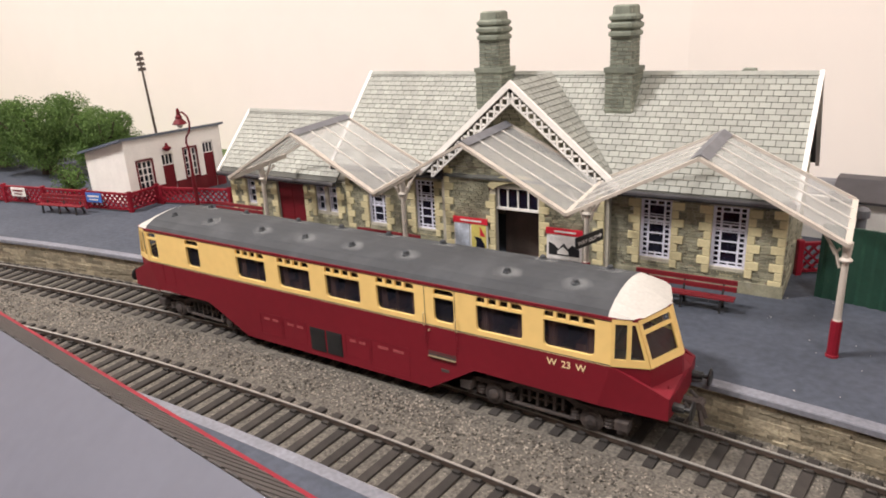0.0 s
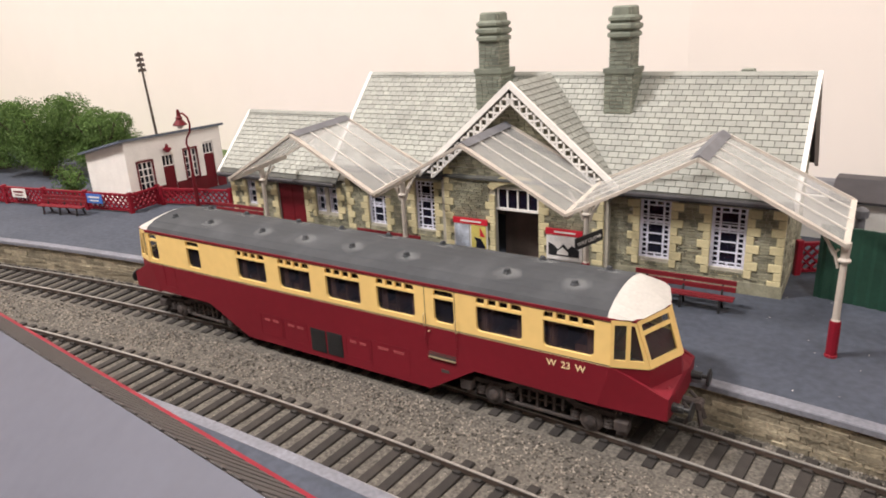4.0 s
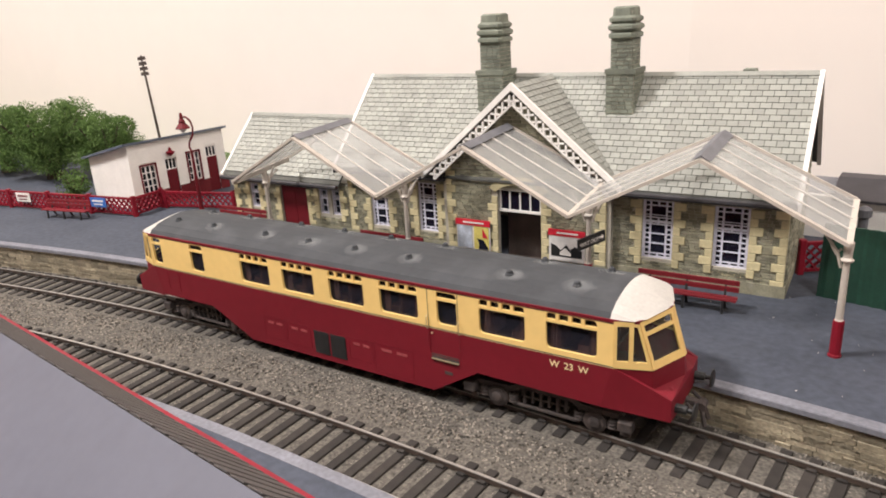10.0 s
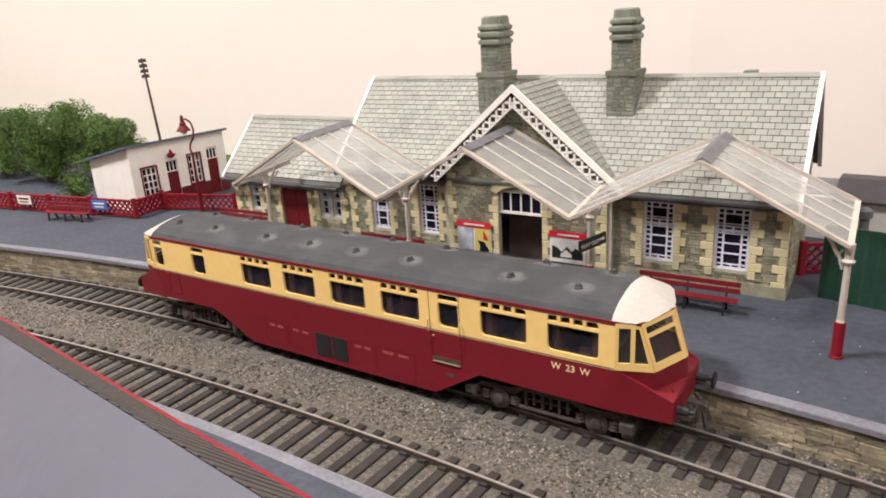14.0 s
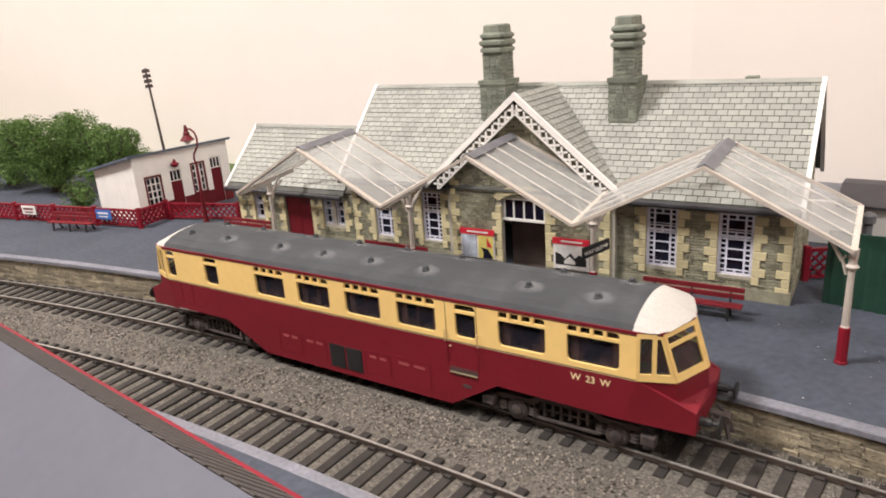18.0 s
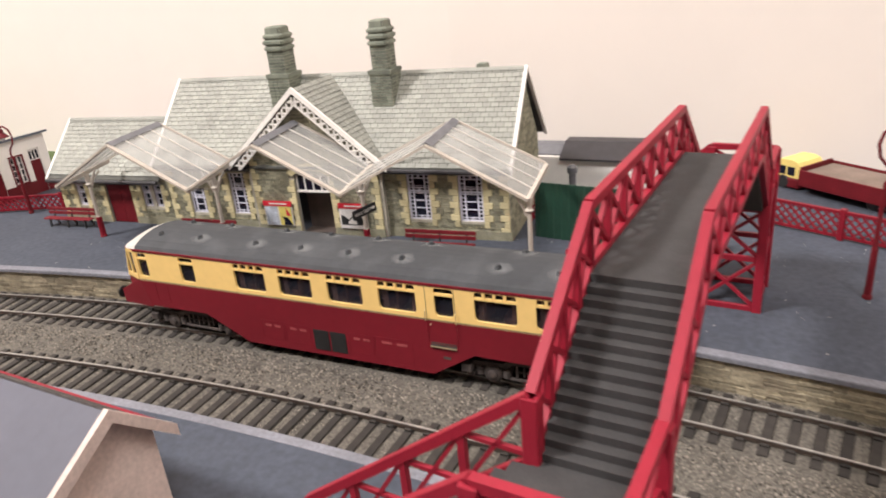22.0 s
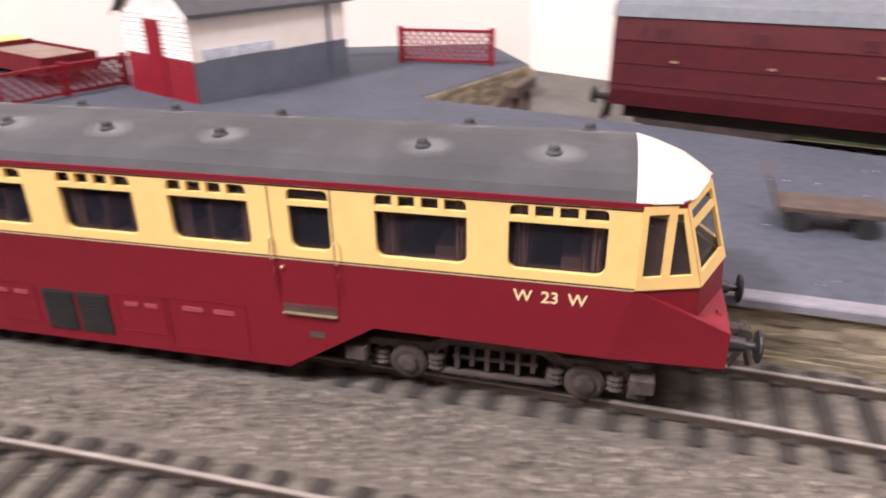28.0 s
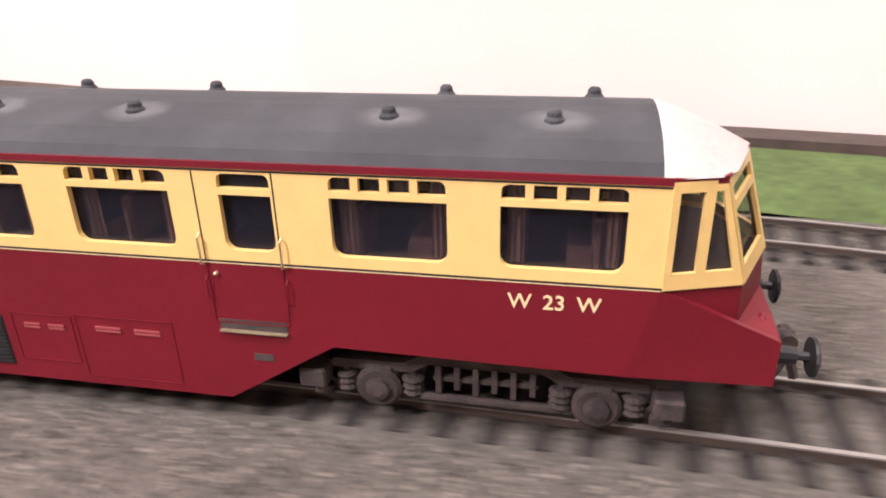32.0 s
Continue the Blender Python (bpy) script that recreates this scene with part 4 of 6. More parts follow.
def lattice_window(parent, x0, x1, z0, z1, y, rows):
    """A margin-light casement: white bars with small square panes round larger ones."""
    w = thing("window", Matrix(), "white margin-light window with dark panes", "window")
    w.parent = parent
    del w["category"]
    w["label"] = "white margin-light window with dark blue-black panes"
    part("pane", Mesh().box(x0, x1, y + 0.5, y + 0.8, z0, z1), M_DARKGLASS, w)
    f = Mesh()
    wide, high = x1 - x0, z1 - z0

    def upright(u0, u1, v0, v1):
        f.box(x0 + wide * u0, x0 + wide * u1, y + 0.02, y + 0.48, z0 + high * v0, z0 + high * v1)
    for u in (0.0, 0.91):
        f.box(x0 + wide * u, x0 + wide * (u + 0.09), y, y + 0.5, z0, z1)
    for u in (0.215, 0.725):
        upright(u, u + 0.06, 0.0, 1.0)
    # two sashes, each with a row of margin lights at its head and foot
    panes = [(0.085 + 0.505 * k / rows, 0.085 + 0.505 * (k + 1) / rows) for k in range(rows)] + [(0.735, 0.895)]
    for v, thick in [(0.0, 0.035), (0.61, 0.04), (0.97, 0.03), (0.07, 0.02), (0.575, 0.02), (0.69, 0.02), (0.735, 0.012), (0.895, 0.02)] + [(q[0] - 0.01, 0.022) for q in panes[1:-1]]:
        f.box(x0, x1, y + 0.03, y + 0.47, z0 + high * v, z0 + high * (v + thick))
    for q0, q1 in panes:
        mid = (q0 + q1) / 2
        upright(0.05, 0.25, mid - 0.01, mid + 0.012)
        upright(0.75, 0.95, mid - 0.01, mid + 0.012)
    for v0, v1 in ((0.02, 0.08), (0.585, 0.62), (0.64, 0.7), (0.905, 0.98)):
        upright(0.47, 0.53, v0, v1)
    part("glazing_lattice", f, M_LILAC, w, "white painted glazing bars")
    part("window_sill", Mesh().prism([(y - 1.4, z0 - 3.2), (y + 0.4, z0 - 3.2), (y + 0.4, z0 - 0.1), (y - 0.6, z0 - 0.6)], x0 - 0.8, x1 + 0.8, "x"), M_QUOIN, w, "sloping yellow stone sill")


def quoins(parent, x, z0, z1, y, toward, rnd, data):
    """Long and short dressed stones up an edge; toward is the side on which the long ones reach out."""
    z, k = z0, 0
    while z < z1 - 1:
        ln = 5.2 if k % 2 else 3.0
        ob = new("quoin", data[k % 2])
        ob.parent = parent
        ob.matrix_world = ST @ T(x + toward * ln / 2, y, z)
        z += 3.7
        k += 1


def slates(parent, origin, along, down, width, length, part_range, rnd, trim=None):
    """Slates in bonded courses on a slope: single pieces where part_range says so, the rest joined."""
    o, a, d = Vector(origin), Vector(along).normalized(), Vector(down).normalized()
    n = a.cross(d)
    if n.z < 0:
        n = -n
    rot = Matrix((a, d, n)).transposed().to_4x4()
    piece = Mesh().add([(0, 0, 0.16), (4.25, 0, 0.16), (4.25, 2.95, 0.42), (0, 2.95, 0.42), (0, 2.95, 0.05), (4.25, 2.95, 0.05)], [(0, 1, 2, 3), (3, 2, 5, 4), (0, 3, 4), (1, 5, 2)])
    shared = piece.data("slate", M_SLATE)
    rest = Mesh()
    rows = int(length / 3.1)
    for r in range(rows):
        x = -2.3 * (r % 2)
        while x < width:
            a0, a1 = max(0.0, x), min(width, x + 4.25)
            c = (a0 + a1) / 2
            if a1 - a0 > 0.8 and not (trim and trim(c, r * 3.1)):
                base = o + a * a0 + d * (r * 3.1) + n * rnd.uniform(0, 0.1)
                if part_range and part_range[0] < c < part_range[1] and a1 - a0 > 4.2:
                    ob = new("slate", shared)
                    ob.parent = parent
                    ob.matrix_world = ST @ (Matrix.Translation(base * MM) @ rot)
                else:
                    k = (a1 - a0) / 4.25
                    rest.add([(p[0] * k, p[1], p[2]) for p in piece.v], piece.f, Matrix.Translation(base) @ rot)
            x += 4.6
    q = part("slate_covering", rest, M_SLATE, parent, "grey-green slates in bonded courses")
    q.matrix_world = ST
    tagged(q, kind="stuff")


def station():
    rnd = random.Random(5)
    b = thing("station_building", ST, "stone station building with yellow quoins and grey-green slate roofs", "station building")
    qd = [Mesh().box(-1.5, 1.5, -0.95, 0.3, 0.12, 3.5, c=0.2).data("quoin", M_QUOIN), Mesh().box(-2.6, 2.6, -0.95, 0.3, 0.12, 3.5, c=0.2).data("quoin", M_QUOIN)]

    def put(name, mesh, material, label=""):
        ob = part(name, mesh, material, b, label)
        ob.matrix_world = ST
        return ob

    # right wing, left wing, centre, annex: x range, wall height, front y, openings
    right = [(78, 91.5, 10.2, 36.8), (108, 122, 10.0, 36.6)]
    left = [(-72, -60, 9, 25.2), (-40.6, -28.6, 9.4, 35.6)]
    centre = [(8.5, 31.5, 0, 36.5)]
    annex = [(-166.5, -158.5, 11, 26), (-140.5, -119, 0, 26.5), (-110.3, -103.4, 11.8, 27.2), (-100.8, -94, 11.8, 27.2)]
    walls, stones = Mesh(), Mesh()
    for x0, x1, h, y, holes in ((63, 136.5, 41, 0, right), (-87, -20, 41, 0, left), (-20, 63, 46, -3.5, centre), (-180, -87, 30.5, 0, annex)):
        walls.pierced(x0, x1, -1, h, holes, y, y + 2.5, "y")
        stone_front(stones, x0, x1, 0, h - 0.5, y, holes, rnd)
    walls.box(134, 136.5, 2.5, 72, -1, 41).box(-180, -177.5, 2.5, 48, -1, 30).box(-180, 136, 70, 72, -1, 30).box(-22, -20, -3.5, 0, -1, 46).box(63, 65, -3.5, 0, -1, 46)
    walls.prism([(2.5, 41), (70, 41), (38, 84)], 134, 136.4, "x").prism([(2, 30), (52, 30), (28, 61)], -180, -178, "x")
    walls.prism([(-24, 46), (64, 46), (20, 83)], -3.5, -1.5, "y")
    put("wall", walls, M_MORTAR, "stone walls with pale mortar")
    side = Mesh()
    z = 0
    while z < 82:
        y = 1.0
        top = min(70, 70 if z < 41 else 70 - (z - 41) / 43 * 32)
        y0 = 1.0 if z < 41 else 2.5 + (z - 41) / 43 * 35.5
        y = y0
        while y < top:
            ln = rnd.uniform(3, 6)
            side.box(136.4, 136.8 + rnd.uniform(0, .3), y, min(y + ln - 0.3, top), z, z + 1.45)
            y += ln
        z += 1.75
    for zz in range(23):
        w = 43 - zz * 1.95
        x = 20 - w
        while x < 20 + w - 1 and zz * 1.75 + 46 < 80:
            ln = rnd.uniform(3, 5.5)
            stones.box(x, min(x + ln - 0.3, 20 + w), -4.0 - rnd.uniform(0, 0.2), -3.4, 46 + zz * 1.75, 46 + zz * 1.75 + 1.45)
            x += ln
    tagged(put("stone_facing", stones, M_STONE, "grey-brown coursed stone facing"), kind="stuff")
    tagged(put("end_wall_facing", side, M_STONE), kind="stuff")
    for q in ((63, 137.2, -1.0, 0, -1, 5.2), (-87, -20, -1.0, 0, -1, 5), (-181, -141, -1.0, 0, -1, 5), (-118.5, -87, -1.0, 0, -1, 5), (136, 137.3, 0, 72, -1, 5.2), (-20.5, 8, -4.6, -3.5, -1, 5), (32, 63.5, -4.6, -3.5, -1, 5)):
        put("plinth", Mesh().box(*q), M_STONE)
    for x0, x1, z0, z1 in right + left + annex[:1] + annex[2:]:
        y = 0
        lattice_window(b, x0, x1, z0, z1, 1.0, 3 if z1 - z0 > 20 else 2)
        if abs(x0 + 100.8) > 0.1:
            quoins(b, x0, z0 - 3, z1, y, -1, rnd, qd)
        if abs(x1 + 103.4) > 0.1:
            quoins(b, x1, z0 - 3, z1, y, 1, rnd, qd)
    for x, y, tw, h in ((136.4, 0, -1, 41), (-20, -3.5, 1, 46), (63, -3.5, -1, 46), (8.5, -3.5, -1, 34), (31.5, -3.5, 1, 34), (-87, 0, 1, 41), (-180, 0, 1, 30), (-119, 0, 1, 26), (-140.5, 0, -1, 26)):
        quoins(b, x, 0, h, y, tw, rnd, qd)
    # arched doorway with fanlight
    arch = Mesh()
    for k in range(9):
        a0, a1 = math.pi * (0.14 + 0.72 * k / 9), math.pi * (0.14 + 0.72 * (k + 1) / 9)
        pts = [(20 - 13.5 * math.cos(a0), 32.5 + 7 * math.sin(a0)), (20 - 13.5 * math.cos(a1), 32.5 + 7 * math.sin(a1)), (20 - 17 * math.cos(a1), 33 + 10.5 * math.sin(a1)), (20 - 17 * math.cos(a0), 33 + 10.5 * math.sin(a0))]
        arch.prism(pts, -4.6, -3.0, "y")
    put("door_arch", arch, M_QUOIN, "yellow stone arch over the doorway")
    put("dark_hall", Mesh().box(8, 32, 8, 8.5, 0, 40).box(8, 32, -1.2, 8, -0.5, 0.1), M_INSIDE, "dark open doorway")
    fan = Mesh()
    for x in (9.2, 14.2, 19.6, 25.0, 30.2):
        fan.box(x, x + 0.7, -2.6, -1.9, 26.5, 36.4)
    fan.box(8.6, 31.4, -2.8, -1.7, 25.6, 26.8).box(8.6, 31.4, -2.6, -1.9, 36, 36.8)
    put("fanlight", fan, M_WPAINT, "white fanlight frame over open door")
    put("fanlight_pane", Mesh().box(9, 31, -1.9, -1.7, 26, 36.4), M_DARKGLASS)
    put("annex_door", Mesh().box(-140, -119.5, 0.8, 1.8, 0, 26).box(-130.1, -129.5, 0.6, 0.9, 0, 26), M_MAROON, "plain maroon double door")
    # roofs
    run, rise = 40.5, 45.0
    bed = Mesh().prism([(-5, 40.2), (-5, 41.2), (38, 86.2), (81, 41.2), (81, 40.2), (38, 84.4)], -91, 138.5, "x")
    bed.prism([(-4, 30), (-4, 31), (28, 64.0), (60, 31), (60, 30), (28, 62.5)], -184, -91, "x")
    put("roof_bed", bed, M_SLATEBED)
    sl = math.hypot(43, 45)
    gable_cut = lambda c, d: abs(c - 111) < 47 * max(0.0, (d - 0) / sl) * 1.02 - 2.0 and d > 4
    slates(b, (-91, 38, 86.4), (1, 0, 0), (0, -43, -45), 229.5, sl, (171, 228), rnd, gable_cut)
    slates(b, (-184, 28, 64.2), (1, 0, 0), (0, -32, -33), 93, math.hypot(32, 33), None, rnd)
    g = Mesh().prism([(-29, 43), (20, 86.4), (69, 43), (69, 42), (20, 85.2), (-29, 42)], -8, 20, "y")
    g.add([(-27, 20, 43.9), (20, 20, 86.4), (20, 38, 86.4)], [(0, 1, 2)]).add([(67, 20, 43.9), (20, 20, 86.4), (20, 38, 86.4)], [(0, 1, 2)])
    put("gable_roof_bed", g, M_SLATEBED)
    for sgn in (-1, 1):
        slates(b, (20, -8, 86.6), (0, 1, 0), (sgn * 49, 0, -43.4), 46, math.hypot(49, 43.4) - 1, None, rnd, lambda c, d: c > 46 - 42 * d / 65.5 + 4)
    put("ridge_tiles", Mesh().prism([(36, 85.6), (38, 87.3), (40, 85.6)], -91.5, 139, "x").prism([(26, 63.4), (28, 65), (30, 63.4)], -184.5, -91, "x"), M_SLATE, "pale ridge tiles")
    for x0, x1 in ((-92.8, -91), (138.4, 140.2)):
        put("barge_board", Mesh().prism([(-6, 38.5), (38, 84.5), (82, 38.5), (82, 41.6), (38, 87.6), (-6, 41.6)], x0, x1, "x"), M_WPAINT, "white painted barge board")
    put("barge_board", Mesh().prism([(-5, 28.5), (28, 62), (61, 28.5), (61, 31.5), (28, 65), (-5, 31.5)], -185.6, -184, "x"), M_WPAINT, "white painted barge board")
    put("gable_barge", Mesh().prism([(-31, 40.5), (20, 84.2), (71, 40.5), (71, 43.6), (20, 87.6), (-31, 43.6)], -9.8, -8, "y"), M_WPAINT, "white gable barge board")
    fret = Mesh()
    for sgn in (-1, 1):
        p0, p1 = Vector((20, -8.6, 83)), Vector((20 + sgn * 46, -8.6, 43.5))
        inner = Vector((-sgn * 0.66 * 3.8, 0, -0.75 * 3.8))
        fret.bar(p0 + inner, p1 + inner, 1.1, 0.9)
        for k in range(13):
            a = p0.lerp(p1, (k + 0.3) / 13)
            c = p0.lerp(p1, (k + 1.1) / 13)
            fret.bar(a, c + inner, 1.3, 0.8).bar(c, a + inner * 1.0, 1.3, 0.85)
    put("fretwork", fret, M_WPAINT, "white pierced gable fretwork")
    for x0, x1, z in ((62, 139, 40), (-91, -20, 40), (-184, -91, 29.8)):
        put("gutter", Mesh().tube([(x0, -6, z), (x1, -6, z)], 1.3, 8), M_GUTTER, "dark gutter under the eaves")
    # chimneys
    for cx, cw in ((-7, 7.0), (59.5, 6.3)):
        ch = Mesh().box(cx - cw, cx + cw, 22, 36, 66, 88.5).box(cx - cw - 0.7, cx + cw + 0.7, 21.3, 36.7, 88, 90)
        w = cw - 1.6
        ch.box(cx - w, cx + w, 23.4, 34.6, 88, 104)
        ch.box(cx - w + 0.5, cx + w - 0.5, 24, 34, 103, 115)
        ob = put("chimney", ch, M_MORTAR, "tall stone chimney with ringed head")
        st = Mesh()
        for z0, z1, hw, y0 in ((67, 88, cw, 22), (90, 103, w, 23.4)):
            z = z0
            while z < z1 - 1:
                x = cx - hw
                while x < cx + hw - 0.4:
                    ln = min(rnd.uniform(2.4, 4), cx + hw - x)
                    st.box(x, x + ln - 0.25, y0 - 0.4, y0 + 0.1, z, z + 1.5)
                    x += ln
                y = y0
                while y < 36 if hw == cw else y < 34.6:
                    ln = min(rnd.uniform(2.4, 4), (36 if hw == cw else 34.6) - y + 0.3)
                    for sx in (-1, 1):
                        st.box(cx + sx * hw - 0.1 if sx > 0 else cx - hw - 0.4, cx + hw + 0.4 if sx > 0 else cx - hw + 0.1, y, y + ln - 0.3, z, z + 1.5)
                    y += ln
                z += 1.8
        head = Mesh()
        for k, (gw, z) in enumerate(((0.1, 103), (1.5, 103.8), (1.5, 105.2), (0.4, 106.2), (1.8, 107.4), (1.8, 108.8), (0.4, 109.8), (1.4, 110.8), (1.4, 112), (0.2, 113), (0.0, 116.2), (-0.8, 116.9))):
            x0, x1, y0_, y1_, c = cx - w - gw, cx + w + gw, 23.3 - gw, 34.7 + gw, 1.6
            ring = [(x0 + c, y0_, z), (x1 - c, y0_, z), (x1, y0_ + c, z), (x1, y1_ - c, z), (x1 - c, y1_, z), (x0 + c, y1_, z), (x0, y1_ - c, z), (x0, y0_ + c, z)]
            rings = [ring] if not k else rings + [ring]
        part("chimney_head", head.loft(rings), M_CHIM, ob, "ringed stone chimney head").matrix_world = ST
        st.box(cx - w - 0.3, cx + w + 0.3, 23.1, 34.9, 102, 103).box(cx - cw - 0.8, cx + cw + 0.8, 21.2, 36.8, 87.9, 90.1)
        s2 = part("chimney_facing", st, M_CHIM, ob)
        s2.matrix_world = ST
        tagged(s2, kind="stuff")
    put("far_chimney", Mesh().prism([(104, 78), (114, 78), (111, 86.5), (106, 86.5)], 55, 62, "y"), M_CHIM)
    # posters and sign
    for x0, x1, cols in ((-14.4, 4.4, (M_POSTER_A, M_POSTER_B)), (36, 53.5, (M_POSTER_C,))):
        p = thing("poster_board", ST @ T(0, 0, -1.6), "red-headed poster board on the stone wall", "poster")
        part("board", Mesh().box(x0, x1, -5.3, -4.4, 6.5, 20.5), M_WPAINT, p)
        part("header", Mesh().box(x0 - 0.3, x1 + 0.3, -5.7, -5.0, 19, 22), M_POSTRED, p, "red header strip with pale lettering bar")
        part("lettering_bar", Mesh().box(x0 + 4, x1 - 3, -5.85, -5.6, 20.1, 20.9), M_WPAINT, p)
        n = len(cols)
        for i, c in enumerate(cols):
            a = x0 + (x1 - x0) * i / n + 0.6
            q = part("poster", Mesh().box(a, a + (x1 - x0) / n - 1.2, -5.6, -5.3, 7, 18.6), c, p)
            w = (x1 - x0) / n - 1.2
            if c is M_POSTER_B:
                part("dark_shape", Mesh().prism([(a + w * 0.2, 12.5), (a + w * 0.65, 12), (a + w * 0.95, 8), (a + w * 0.95, 7.1), (a + w * 0.3, 7.1), (a + w * 0.35, 10)], -5.75, -5.58, "y"), M_DARKGLASS, q)
                part("red_shape", Mesh().prism([(a + w * 0.6, 18), (a + w * 0.95, 13), (a + w * 0.6, 13.2)], -5.75, -5.58, "y"), M_POSTRED, q)
            if c is M_POSTER_C:
                part("dark_shape", Mesh().prism([(a + 0.6, 9), (a + 0.6, 15), (a + w * 0.2, 14), (a + w * 0.33, 12), (a + w * 0.5, 15), (a + w * 0.62, 12.5), (a + w * 0.75, 14.5), (a + w - 0.6, 12.5), (a + w - 0.6, 9)], -5.75, -5.58, "y"), M_BLACK, q)
                part("pale_shape", Mesh().prism([(a + w * 0.3, 9.6), (a + w * 0.3, 11), (a + w * 0.47, 13.4), (a + w * 0.64, 11), (a + w * 0.64, 9.6)], -5.85, -5.7, "y"), M_WPAINT, q)
    return b


M_POSTER_A = mat("poster_pale_blue", (0.5, 0.55, 0.62), 0.5, vary=0.3, size=4, grain=0.3)
M_POSTER_B = mat("poster_yellow", (0.7, 0.6, 0.16), 0.5, vary=0.2, size=8)
M_POSTER_C = mat("poster_engraving", (0.75, 0.72, 0.68), 0.5, vary=0.15, size=3)
M_POSTRED = mat("poster_red", (0.6, 0.02, 0.04), 0.5, vary=0.1)
station()


def canopy():
    c = thing("platform_canopy", ST, "pale ridge-and-furrow glazed platform canopy on slim posts", "canopy")
    ridges, valleys = (-78.4, 16.1, 110.6), (-125.5, -31, 62.6, 158)
    yf, yb = -47.0, -5.5

    def put(name, mesh, material, label="", parent=None):
        ob = part(name, mesh, material, parent or c, label)
        ob.matrix_world = ST
        return ob
    for i, r in enumerate(ridges):
        for v in (valleys[i], valleys[i + 1]):
            p = [(r, yf, 66), (r, yb, 68), (v, yb, 45), (v, yf, 41)]
            g = Mesh().add(p + [(x, y, z - 0.35) for x, y, z in p], [(0, 1, 2, 3), (7, 6, 5, 4), (0, 3, 7, 4), (1, 5, 6, 2), (0, 4, 5, 1), (2, 6, 7, 3)])
            put("canopy_glazing", g, M_CANOPY, "translucent grey canopy glazing").visible_shadow = False
            for k in range(1, 4):
                y = yf + (yb - yf) * k / 4
                u = k / 4
                put("glazing_bar", Mesh().bar((r, y, 66.3 + 2 * u), (v, y, 41.3 + 4 * u), 0.65, 0.5), M_BARS, "off-white glazing bar")
            put("canopy_rafter", Mesh().bar((r, yf - 0.6, 65.6), (v, yf - 0.6, 40.6), 1.2, 2.6, up=(0, 1, 0)), M_CPAINT, "stone-coloured end rafter")
            put("canopy_rafter", Mesh().bar((r, yb, 68), (v, yb, 45), 1.0, 1.5), M_CPAINT)
        cap = Mesh().loft([[(r - 3.4, y, z - 1.2), (r, y, z + 0.9), (r + 3.4, y, z - 1.2), (r, y, z + 0.2)] for y, z in ((yf - 0.2, 66.3), (yb, 68.3))])
        put("ridge_capping", cap, M_LEAD, "dark lead ridge capping")
    for v in valleys:
        yp = yf + 1.5 if v > 150 else -25.0
        put("valley_beam", Mesh().bar((v, yf - 1, 40.2), (v, yb, 44.2), 2.0, 2.4), M_CPAINT, "stone-coloured valley beam")
        post = Mesh().lathe([(1.6, 0), (1.6, 13), (1.4, 13.6), (1.2, 14), (1.05, 34), (1.9, 34.4), (2.1, 35), (1.3, 35.8), (1.6, 41)], 12, pose(v, yp, 0))
        ob = put("post", post, M_CPAINT, "slim stone-coloured iron post")
        put("post_base", Mesh().lathe([(2.1, 0), (2.1, 0.8), (1.8, 1), (1.8, 12.6), (1.65, 13.4)], 12, pose(v, yp, 0)), M_FENCE, "red painted post base", ob)
        br = Mesh()
        for dx, dy in ((0, 1), (1, 0), (-1, 0)):
            if dx and abs(v + dx * 30 - 16) > 170:
                continue
            pts = [(v + dx * 1.5, yp + dy * 1.5, 32), (v + dx * 3, yp + dy * 4, 37), (v + dx * 8, yp + dy * 10, 40.5 + (4 if dx else 0))]
            br.tube(pts, 0.6, 6)
            br.tube([(v + dx * 2, yp + dy * 2, 38.5), (v + dx * 3.5, yp + dy * 4, 36.5), (v + dx * 5, yp + dy * 6, 39.5)], 0.45, 6)
        put("bracket", br, M_CPAINT, "scrolled iron bracket")
    # hanging sign: words too small to read
    s = thing("hanging_sign", ST, "black direction sign board with pale lettering under the canopy", "sign")
    part("board", Mesh().box(-8, 8, -0.4, 0.4, -2.4, 2.4), M_BLACK, s).matrix_world = ST @ T(66, -31, 26, 0, -3, 68)
    letters(s, "WAY OUT", 0.0024, ST @ T(66, -31, 26, 0, -3, 68) @ T(-1.6, -0.5, -1.0, 90, 0, 0), M_WPAINT)
    part("arrow", Mesh().prism([(4.2, -0.3), (5.8, -0.3), (5.8, -0.9), (7.2, 0.1), (5.8, 1.1), (5.8, 0.5), (4.2, 0.5)], -0.6, -0.4, "y"), M_WPAINT, s).matrix_world = ST @ T(66, -31, 26, 0, -3, 68)


canopy()


# ---- platform things ----
def bench(m):
    b = thing("platform_bench", m, "red slatted platform bench on dark iron legs", "bench", "platform benches")
    for k in range(2):
        part("seat_slat", Mesh().box(-20, 20, -5 + k * 2.6, -2.8 + k * 2.6, 5.6, 6.3, c=0.15), M_BENCH, b)
        part("back_slat", Mesh().box(-20, 20, 0.6 + k * 0.5, 1.4 + k * 0.5, 7.6 + k * 2.6, 9.6 + k * 2.6, c=0.15), M_BENCH, b)
    for x in (-15, 0, 15):
        part("leg", Mesh().bar((x, -4.5, 0), (x, -4, 5.6), 0.9).bar((x, 2.6, 0), (x, 0.2, 5.6), 0.9).bar((x, 0.2, 5.6), (x, 2, 12), 0.8).bar((x, -4.5, 5.3), (x, 1, 5.3), 0.8), M_BLACK, b)
    return b


